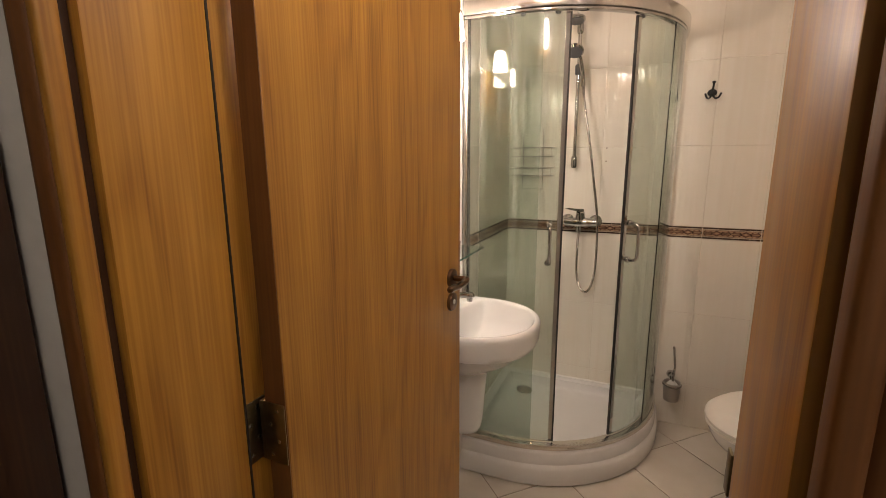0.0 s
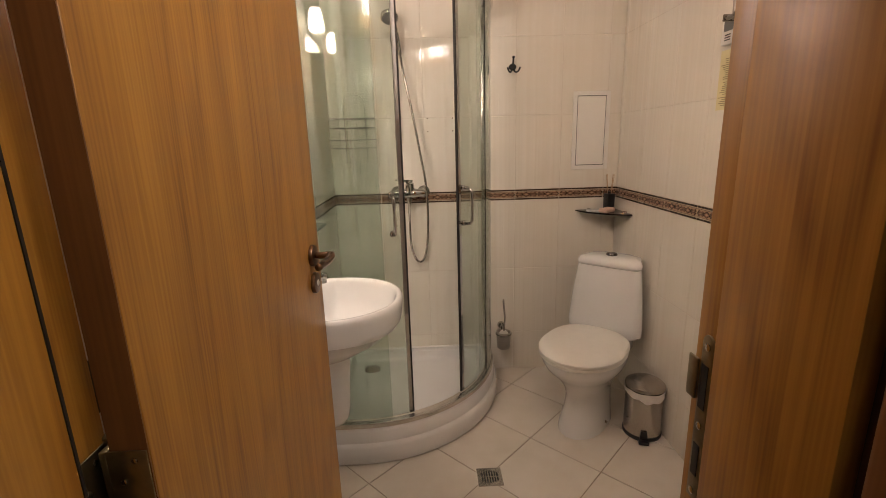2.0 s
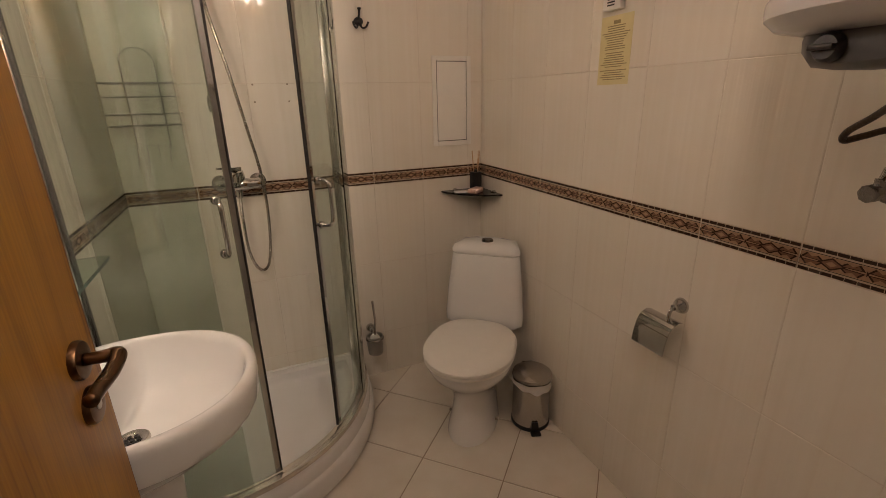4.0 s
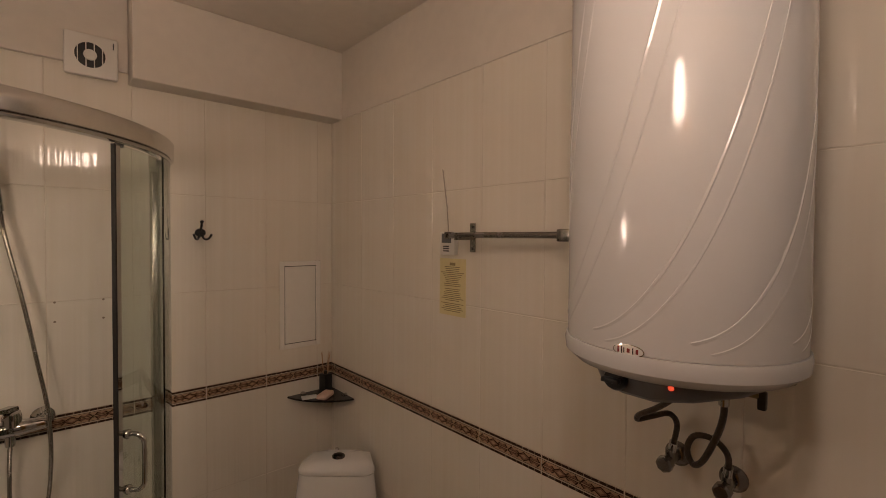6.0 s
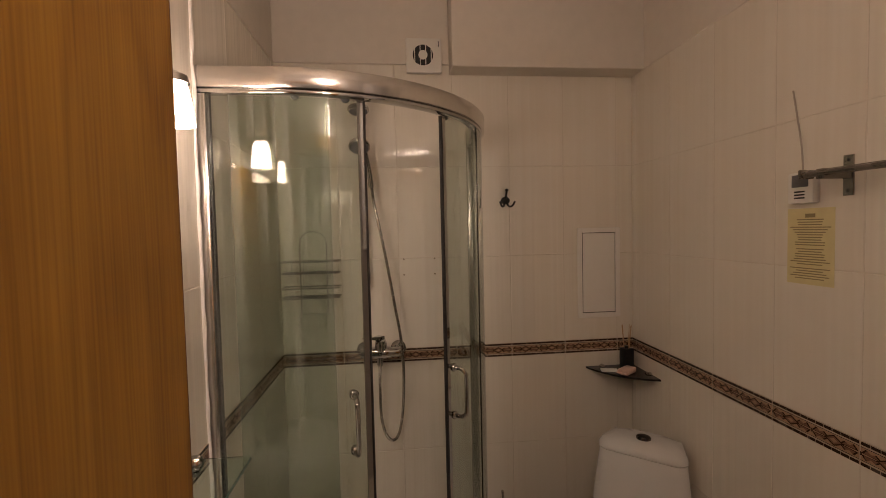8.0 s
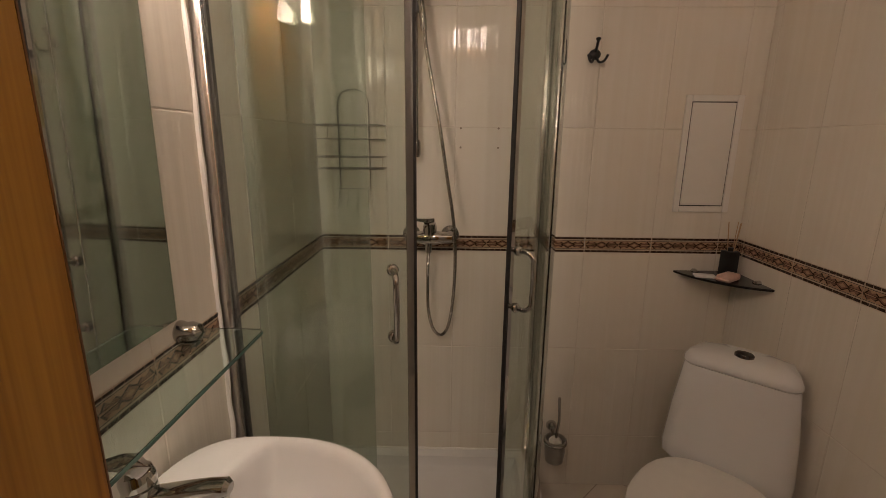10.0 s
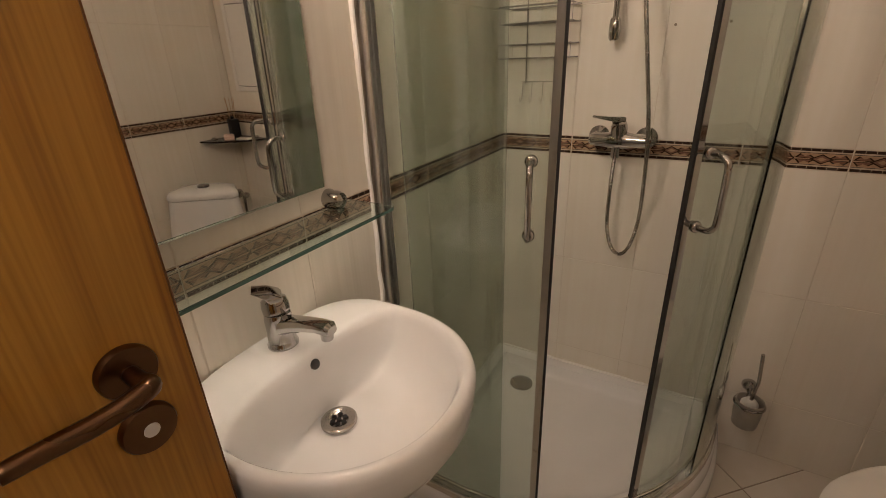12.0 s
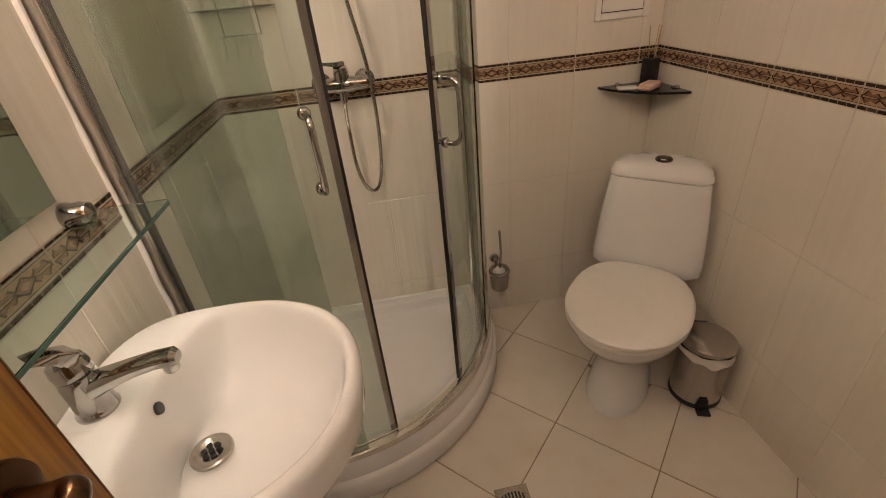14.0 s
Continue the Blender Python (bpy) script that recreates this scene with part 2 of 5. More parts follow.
# ---- building helpers ----
def mesh_from(bm, name, mats, smooth=False):
    me = bpy.data.meshes.new(name)
    bm.normal_update()
    bm.to_mesh(me)
    bm.free()
    for m in (mats if isinstance(mats, (list, tuple)) else [mats]):
        me.materials.append(m)
    if smooth:
        for p in me.polygons:
            p.use_smooth = True
        me.set_sharp_from_angle(angle=radians(40))
    return me


def part(name, bm, mats, parent=None, label="", smooth=True, m=None):
    """Links a bmesh as one mesh object, under a thing or a part where one is given."""
    ob = new(name, mesh_from(bm, name, mats, smooth))
    if m is not None:
        ob.matrix_basis = m
    if parent is not None:
        ob.parent = parent
    if label:
        tagged(ob, label)
    return ob


def thing(name, label, category, m=None, group="", kind=""):
    ob = new(name)
    ob.empty_display_size = 0.05
    if m is not None:
        ob.matrix_basis = m
    return tagged(ob, label, category, group, kind)


def box(x0, x1, y0, y1, z0, z1, bevel=0.0, seg=2, bm=None):
    own = bmesh.new()
    r = bmesh.ops.create_cube(own, size=1.0)
    bmesh.ops.scale(own, vec=(x1 - x0, y1 - y0, z1 - z0), verts=own.verts)
    bmesh.ops.translate(own, vec=((x0 + x1) / 2, (y0 + y1) / 2, (z0 + z1) / 2), verts=own.verts)
    if bevel:
        bmesh.ops.bevel(own, geom=own.edges[:], offset=bevel, segments=seg, profile=0.5, affect="EDGES")
    if bm is None:
        return own
    return join(bm, own)


def join(bm, other):
    me = bpy.data.meshes.new("tmp")
    other.to_mesh(me)
    other.free()
    bm.from_mesh(me)
    bpy.data.meshes.remove(me)
    return bm


def loft(rings, closed=True, cap0=True, cap1=True, bm=None):
    """Skins a list of rings (equal numbers of points)."""
    bm = bm or bmesh.new()
    vs = [[bm.verts.new(p) for p in r] for r in rings]
    n = len(rings[0])
    for a, b in zip(vs, vs[1:]):
        for i in range(n if closed else n - 1):
            j = (i + 1) % n
            bm.faces.new((a[i], a[j], b[j], b[i]))
    if cap0:
        bm.faces.new(vs[0][::-1])
    if cap1:
        bm.faces.new(vs[-1])
    bmesh.ops.recalc_face_normals(bm, faces=bm.faces)
    return bm


def lathe(profile, n=32, bm=None, cap0=True, cap1=True):
    """Turns (radius, z) pairs round z."""
    rings = [[(r * math.cos(2 * math.pi * i / n), r * math.sin(2 * math.pi * i / n), z) for i in range(n)] for r, z in profile]
    return loft(rings, True, cap0, cap1, bm)


def smooth_path(points, per=8):
    """Catmull-Rom through the points."""
    P = [Vector(p) for p in points]
    P = [2 * P[0] - P[1]] + P + [2 * P[-1] - P[-2]]
    out = []
    for i in range(1, len(P) - 2):
        for k in range(per):
            t = k / per
            a, b, c, d = P[i - 1], P[i], P[i + 1], P[i + 2]
            out.append(0.5 * (2 * b + (c - a) * t + (2 * a - 5 * b + 4 * c - d) * t * t + (3 * b - a - 3 * c + d) * t ** 3))
    out.append(P[-2])
    return out


def tube(points, r, n=10, bm=None, radii=None):
    """A round bar along a line of points."""
    P = [Vector(p) for p in points]
    rings = []
    up = Vector((0.13, 0.21, 0.97))
    side = None
    for i, p in enumerate(P):
        d = (P[min(i + 1, len(P) - 1)] - P[max(i - 1, 0)]).normalized()
        if side is None:
            side = d.cross(up)
            if side.length < 0.05:
                side = d.cross(Vector((1, 0, 0)))
        side = (side - d * side.dot(d)).normalized()
        w = d.cross(side)
        rad = radii[i] if radii else r
        rings.append([p + rad * (math.cos(2 * math.pi * k / n) * side + math.sin(2 * math.pi * k / n) * w) for k in range(n)])
    return loft(rings, True, True, True, bm)


def prism(outline, z0, z1, bevel=0.0, seg=2):
    """A plate with the given outline (x, y) from z0 to z1."""
    bm = bmesh.new()
    f = bm.faces.new([bm.verts.new((x, y, z0)) for x, y in outline])
    r = bmesh.ops.extrude_face_region(bm, geom=[f])
    bmesh.ops.translate(bm, vec=(0, 0, z1 - z0), verts=[v for v in r["geom"] if isinstance(v, bmesh.types.BMVert)])
    bmesh.ops.recalc_face_normals(bm, faces=bm.faces)
    if bevel:
        ed = [e for e in bm.edges if abs(e.verts[0].co.z - e.verts[1].co.z) < 1e-6]
        bmesh.ops.bevel(bm, geom=ed, offset=bevel, segments=seg, profile=0.5, affect="EDGES")
    return bm


def moved(bm, m):
    bmesh.ops.transform(bm, matrix=m, verts=bm.verts)
    return bm


def structure(name, bm, mat, label, category, smooth=False):
    return tagged(part(name, bm, mat, None, label, smooth), "", category, "", "structure")


# ---- the room's shell ----
T, G = 0.008, 0.0012          # tile thickness, and how far tiles stand proud of the joints
wall_north = structure("wall_north", box(-0.15, XR + 0.15, YB + G, YB + 0.15, 0, HC), M_GROUT, "shower wall of cream glazed tiles with brown border", "wall")
wall_east = structure("wall_east", box(XR + G, XR + 0.15, -1.6, YB + G, 0, HC), M_GROUT, "long wall of cream glazed tiles with brown border", "wall")
bm = box(-0.15, -G, YS - 0.02, YB + G, 0, HC)
box(-0.15, XS - G, 0.002, YS - G, 0, HC, bm=bm)
wall_west = structure("wall_west", bm, M_GROUT, "stepped wall of cream glazed tiles beside the sink", "wall")
bm = box(-0.15, DX0 - 0.022, HALL_Y, 0, 0, HC)
box(DX1 + 0.036, XR + G, HALL_Y, 0, 0, HC, bm=bm)
box(DX0 - 0.022, DX1 + 0.036, HALL_Y, 0, 2.062, HC, bm=bm)
wall_south = structure("wall_south", bm, M_HALLWALL, "white painted wall around the bathroom door", "wall")
ceiling = structure("ceiling", box(-0.15, XR + 0.15, HALL_Y, YB + 0.15, HC, HC + 0.1), M_PLASTER, "plain matt painted bathroom ceiling", "ceiling")
floor = structure("floor", box(-0.15, XR + 0.15, -0.02, YB + 0.15, -0.08, -0.003), M_FGROUT, "floor of square pale tiles laid diagonally", "floor")
hall_floor = structure("floor_hall", box(-1.2, XR + 0.15, -1.75, -0.02, -0.08, -0.002), M_DARKWOOD, "dark brown wooden hallway floor", "floor")
hall_wall = structure("wall_hall_south", box(-1.2, XR + 0.15, -1.75, -1.6, 0, HC), M_HALLWALL, "white painted hallway wall", "wall")
hall_ceiling = structure("ceiling_hall", box(-1.2, XR + 0.15, -1.75, HALL_Y, HC, HC + 0.1), M_HALLWALL, "white painted hallway ceiling", "ceiling")
hall_side = structure("wall_hall_west", box(-1.3, -1.2, -1.75, HALL_Y + 0.1, 0, HC), M_HALLWALL, "white painted hallway end wall", "wall")

# plaster bands above the tiles; the wider one boxes in a duct
bm = box(0.0, 0.732, YB - 0.012, YB + T, TILE_TOP, HC, 0.003)
structure("trim_north", bm, M_PLASTER, "narrow plastered band above the shower tiles", "trim")
structure("duct_box", box(0.733, XR, YB - 0.108, YB + T, 2.264, HC - 0.001, 0.004), M_PLASTER, "plastered duct box under the ceiling", "trim")
bm = box(XR - 0.004, XR + T, 0.0, YB - 0.109, 2.265, HC - 0.001, 0.002)
structure("trim_east", bm, M_PLASTER, "plastered band above the long tiled wall", "trim")
bm = box(-T, 0.003, YS, YB - 0.013, TILE_TOP, HC - 0.001, 0.002)
box(-T, XS + 0.003, 0.003, YS - 0.003, TILE_TOP, HC - 0.001, 0.002, bm=bm)
structure("trim_west", bm, M_PLASTER, "plastered band above the sink wall tiles", "trim")

TILE_MESH = {}


def tile_mesh(w, h, d=T + 0.0, ch=0.0016, mat=None):
    key = (round(w, 4), round(h, 4), mat.name)
    if key not in TILE_MESH:
        bm = bmesh.new()
        a, b = w / 2, h / 2
        back = [bm.verts.new(p) for p in ((-a, -b, 0), (a, -b, 0), (a, b, 0), (-a, b, 0))]
        mid = [bm.verts.new((v.co.x, v.co.y, d - ch * 0.6)) for v in back]
        top = [bm.verts.new((math.copysign(a - ch, v.co.x), math.copysign(b - ch, v.co.y), d)) for v in back]
        for lo, hi in ((back, mid), (mid, top)):
            for i in range(4):
                j = (i + 1) % 4
                bm.faces.new((lo[i], lo[j], hi[j], hi[i]))
        bm.faces.new(top)
        TILE_MESH[key] = mesh_from(bm, "tile", mat)
    return TILE_MESH[key]


def border_mesh(w, h):
    """Decorated border tile: dark edge bands cut in blocks, and a chain of lozenges and leaves on red-brown."""
    key = ("border", round(w, 4), round(h, 4))
    if key in TILE_MESH:
        return TILE_MESH[key]
    bm = bmesh.new()

    def poly(pts, z, mi):
        f = bm.faces.new([bm.verts.new((x, y, z)) for x, y in pts])
        f.material_index = mi
        if f.normal.z < 0:
            f.normal_flip()

    def rect(x0, x1, y0, y1, z, mi):
        poly(((x0, y0), (x1, y0), (x1, y1), (x0, y1)), z, mi)
    a, b, d = w / 2, h / 2, T + 0.001
    box(-a, a, -b, b, 0, d, bm=bm)
    for f in bm.faces:
        f.material_index = 3
    for s in (-1, 1):
        n = max(2, int(w / 0.022))
        for i in range(n):
            x0, x1 = -a + w * i / n + 0.0006, -a + w * (i + 1) / n - 0.0006
            ya, yb = sorted((s * (b - 0.001), s * (b - 0.0085)))
            rect(x0, x1, ya, yb, d + 0.0004, 0)
        ya, yb = sorted((s * (b - 0.0125), s * (b - 0.0140)))
        rect(-a, a, ya, yb, d + 0.0004, 0)
    g = b - 0.0145
    rect(-a, a, -g, g, d + 0.0003, 2)
    n = max(1, round(w / 0.123))
    step = w / n
    for i in range(n):
        c = -a + step * (i + 0.5)
        q = step / 2
        for s in (-1, 1):
            # dark outlined leaves flowing out of the lozenge, red-brown inside
            for t in (-1, 1):
                leaf = [(0.20, 0.02), (0.42, 0.75), (0.62, 0.42), (0.80, 0.95), (0.98, 0.12), (0.72, 0.10)]
                poly([(c + s * q * x, t * g * y) for x, y in leaf], d + 0.0006, 0)
                cx, cy = 0.63, 0.42
                poly([(c + s * q * (cx + (x - cx) * 0.72), t * g * (cy + (y - cy) * 0.68)) for x, y in leaf], d + 0.0009, 1)
        for sc, z, mi in ((1.0, 0.0010, 0), (0.76, 0.0013, 1), (0.42, 0.0016, 2)):
            poly([(c - q * 0.42 * sc, 0), (c, -g * 0.95 * sc), (c + q * 0.42 * sc, 0), (c, g * 0.95 * sc)], d + z, mi)
        poly([(c + q - 0.005, 0), (c + q, -g * 0.4), (c + q + 0.0, g * 0.4)], d + 0.0012, 0)
    TILE_MESH[key] = mesh_from(bm, "border_tile", [M_BORDER_DARK, M_BORDER_RED, M_BORDER_TAN, M_BORDER_CREAM])
    return TILE_MESH[key]


def tile_wall(wall, origin, u, normal, edges, rows=ROWS_Z, gap=0.0018):
    """Tiles one wall face: joints at the given distances along u; one object a tile."""
    u, nrm = Vector(u), Vector(normal)
    rot = Matrix((u, Vector((0, 0, 1)), nrm)).transposed().to_4x4()
    for z0, z1 in zip(rows, rows[1:]):
        border = z1 - z0 < 0.1
        for e0, e1 in zip(edges, edges[1:]):
            w, h = abs(e1 - e0) - gap * (1.6 if border else 1), z1 - z0 - gap
            if w < 0.012:
                continue
            me = border_mesh(w, h) if border else tile_mesh(w, h, mat=M_TILE)
            ob = new("border_tile" if border else "tile", me)
            c = Vector(origin) + u * ((e0 + e1) / 2) + Vector((0, 0, (z0 + z1) / 2)) - nrm * T
            ob.matrix_basis = Matrix.Translation(c) @ rot
            ob.parent = wall


def steps(a, b, first, size):
    """Joint positions from a to b, with one joint at `first`."""
    k = math.ceil((a + 0.012 - first) / size)
    out = [a]
    while first + k * size < b - 0.012:
        out.append(first + k * size)
        k += 1
    return out + [b]


def clip(poly, x0, x1, y0, y1):
    """The outline cut to a rectangle."""
    for ax, lim, sign in ((0, x0, 1), (0, x1, -1), (1, y0, 1), (1, y1, -1)):
        out = []
        for a, b in zip(poly, poly[1:] + poly[:1]):
            ina, inb = sign * (a[ax] - lim) >= 0, sign * (b[ax] - lim) >= 0
            if ina:
                out.append(a)
            if ina != inb:
                t = (lim - a[ax]) / (b[ax] - a[ax])
                out.append((a[0] + t * (b[0] - a[0]), a[1] + t * (b[1] - a[1])))
        poly = out
        if len(poly) < 3:
            return []
    return poly


def all_tiles():
    # u runs so that u x up = normal
    tile_wall(wall_north, (0, YB, 0), (1, 0, 0), (0, -1, 0), steps(0, XR, 0.990, TW))
    tile_wall(wall_east, (XR, 0, 0), (0, 1, 0), (-1, 0, 0), steps(0, YB, 1.034, TW))
    tile_wall(wall_west, (0, 0, 0), (0, 1, 0), (1, 0, 0), steps(YS, YB, 1.525, TW))
    tile_wall(wall_west, (XS, 0, 0), (0, 1, 0), (1, 0, 0), steps(0.096, YS, 1.057, TW), [0.0] + [z - 0.003 for z in ROWS_Z[1:-1]] + [TILE_TOP])
    # diagonal floor
    s = 0.3400
    me = tile_mesh(s - 0.004, s - 0.004, d=0.006, mat=M_FLOOR)
    ax, ay = Vector((1, 1)).normalized(), Vector((-1, 1)).normalized()
    o = Vector((0.946, 1.394))
    for i in range(-8, 8):
        for j in range(-8, 8):
            c = o + ax * s * (i + 0.5) + ay * s * (j + 0.5)
            r = (s - 0.004) / math.sqrt(2)
            outline = [(c.x + r, c.y), (c.x, c.y + r), (c.x - r, c.y), (c.x, c.y - r)]
            cut = clip(outline, -0.001, XR + 0.001, -0.018, YB + 0.001)
            if len(cut) < 3 or max(x for x, y in cut) - min(x for x, y in cut) < 0.01 or max(y for x, y in cut) - min(y for x, y in cut) < 0.01:
                continue
            if cut == outline:
                ob = new("tile", me)
                ob.matrix_basis = Matrix.Translation((c.x, c.y, -0.006)) @ Matrix.Rotation(radians(45), 4, "Z")
            else:
                ob = new("tile", mesh_from(prism([(x - c.x, y - c.y) for x, y in cut], 0, 0.006), "cut_tile", M_FLOOR))
                ob.matrix_basis = Matrix.Translation((c.x, c.y, -0.006))
            ob.parent = floor


# white filler bead down the corner where the sink wall steps back
random.seed(4)
pts = [(XS - 0.002 + random.uniform(-0.002, 0.002), YS - 0.001 + random.uniform(-0.003, 0.003), 0.02 + i * 0.05) for i in range(45)]
structure("trim_corner", tube(smooth_path(pts, 3), 0.0075, 8), M_SILICONE, "wavy white filler bead along the wall corner", "trim", True)


# ---- door, frame and hall side ----
def door_frame():
    f = thing("door_frame", "honey oak veneered door frame around the bathroom doorway", "door frame")
    part("jamb", box(DX0 - 0.022, DX0, -0.166, -0.012, 0, 2.04, 0.0015), M_OAK, f)
    part("seal", box(DX0 - 0.008, DX0 + 0.0006, -0.0119, -0.0085, 0, 2.035), M_SEAL, f, "dark rubber door seal")
    part("groove_strip", box(DX0 - 0.022, DX0 - 0.016, -0.1795, -0.167, 0, 2.04), M_DARKWOOD, f)
    part("groove_strip", box(DX1 + 0.016, DX1 + 0.022, -0.1795, -0.167, 0, 2.04), M_DARKWOOD, f)
    part("casing_edge", box(DX0 - 0.0215, DX0 - 0.003, -0.203, -0.180, 0, 2.10, 0.006, 3), M_OAK, f, "rounded oak inner edge of the casing")
    # latch side faces away from the light; its shade is put in as darker oak
    part("casing_edge", box(DX1 + 0.003, DX1 + 0.0215, -0.203, -0.180, 0, 2.10, 0.006, 3), M_OAK_EDGE, f, "rounded inner edge of the casing, coloured dark for its shade")
    part("rebate", box(DX0 - 0.022, DX0 - 0.013, -0.0118, 0.046, 0, 2.05, 0.001), M_OAK, f)
    part("jamb", box(DX1, DX1 + 0.036, -0.166, -0.030, 0, 2.04, 0.0015), M_OAK, f)
    part("rebate", box(DX1 + 0.010, DX1 + 0.036, -0.0298, 0.012, 0, 2.05, 0.001), M_OAK, f)
    part("head", box(DX0 - 0.022, DX1 + 0.036, HALL_Y + 0.012, 0.012, 2.05, 2.062, 0.001), M_OAK, f)
    part("head_stop", box(DX0, DX1, HALL_Y + 0.012, -0.046, 2.035, 2.049, 0.001), M_OAK, f)
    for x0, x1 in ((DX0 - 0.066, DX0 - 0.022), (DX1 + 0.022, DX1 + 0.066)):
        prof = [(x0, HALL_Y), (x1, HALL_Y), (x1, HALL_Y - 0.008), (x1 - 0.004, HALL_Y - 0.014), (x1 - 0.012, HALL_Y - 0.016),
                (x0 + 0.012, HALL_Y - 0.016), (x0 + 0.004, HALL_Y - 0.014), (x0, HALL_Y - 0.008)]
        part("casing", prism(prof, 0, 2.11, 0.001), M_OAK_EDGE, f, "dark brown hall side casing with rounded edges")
    part("casing", box(DX0 - 0.085, DX1 + 0.085, HALL_Y - 0.024, HALL_Y, 2.111, 2.18, 0.004), M_OAK_EDGE, f)
    for x0, x1 in ((DX1 + 0.0365, DX1 + 0.095),):
        part("casing", box(x0, x1, 0.0, 0.014, 0, 2.11, 0.004), M_OAK, f)
    part("casing", box(DX0 - 0.05, DX1 + 0.08, 0.0005, 0.014, 2.063, 2.13, 0.004), M_OAK, f)
    part("casing", box(XS + 0.0005, DX0 - 0.0225, 0.0005, 0.0465, 0, 2.06, 0.002), M_OAK, f, "narrow oak casing behind the hinge side")
    # strike plate on the latch side
    x = DX1 + 0.0098
    prof = [(-0.019, 0.962), (-0.001, 0.962)] + [(-0.010 + 0.009 * math.cos(a), 1.146 + 0.009 * math.sin(a)) for a in np.linspace(0, math.pi, 9)]
    bm = prism(prof, 0, 0.0022, 0.0006)
    m = Matrix(((0, 0, -1, x), (1, 0, 0, 0), (0, 1, 0, 0), (0, 0, 0, 1)))
    sp = part("strike_plate", moved(bm, m), M_BRASS, f, "bronze strike plate with a bent lip")
    part("lip", box(x - 0.0055, x - 0.0024, -0.0005, 0.015, 1.078, 1.125, 0.0012), M_BRASS, sp)
    part("latch_hole", box(x - 0.0030, x - 0.0023, -0.015, -0.0045, 1.072, 1.122), M_BLACK, sp, "dark latch hole")
    part("latch_hole", box(x - 0.0030, x - 0.0023, -0.015, -0.005, 0.992, 1.030), M_BLACK, sp, "dark bolt hole")
    for z in (1.142, 1.052, 0.972):
        part("screw", moved(lathe([(0.0042, 0), (0.0042, 0.001), (0.0028, 0.0018)], 12), Matrix.Translation((x - 0.0022, -0.010, z)) @ Matrix.Rotation(radians(-90), 4, "Y")), M_CHROME, sp)
    return f


def hinge(frame_ob):
    k = Vector((0.130, 0.046, 0))
    z0, z1 = 0.922, 1.030
    h = part("hinge", box(0.1273, 0.1293, -0.010, 0.040, z0, z1 - 0.001, 0.0006), M_BRASS, frame_ob, "tarnished brass butt hinge with screws")
    for i in range(5):
        a, b = z0 + (z1 - z0) * i / 5, z0 + (z1 - z0) * (i + 1) / 5 - 0.001
        part("knuckle", moved(lathe([(0.0055, a), (0.0055, b)], 14), Matrix.Translation(k)), M_BRASS, h)
    part("pin", moved(lathe([(0.0035, z1), (0.0062, z1 + 0.001), (0.0062, z1 + 0.004), (0.003, z1 + 0.007)], 14), Matrix.Translation(k)), M_BRASS, h)
    part("leaf_plate", box(0.141, 0.186, 0.0228, 0.0248, z0, z1 - 0.001, 0.0006), M_BRASS, h)
    part("bend", box(0.1335, 0.1412, 0.0232, 0.043, z0, z1 - 0.002, 0.001), M_BRASS, h)
    for i in range(4):
        z = z0 + 0.014 + i * 0.027
        off = 0.008 if i % 2 else -0.008
        part("screw", moved(lathe([(0.0036, 0), (0.0036, 0.0008), (0.002, 0.0014)], 10), Matrix.Translation((0.1293, 0.014 + off, z)) @ Matrix.Rotation(radians(90), 4, "Y")), M_CHROME, h)
        part("screw", moved(lathe([(0.0036, 0), (0.0036, 0.0008), (0.002, 0.0014)], 10), Matrix.Translation((0.164 + off, 0.0228, z)) @ Matrix.Rotation(radians(90), 4, "X")), M_CHROME, h)
    return h


DOOR = Matrix.Translation((0.187, 0.027, 0)) @ Matrix.Rotation(radians(-3.35), 4, "Z")


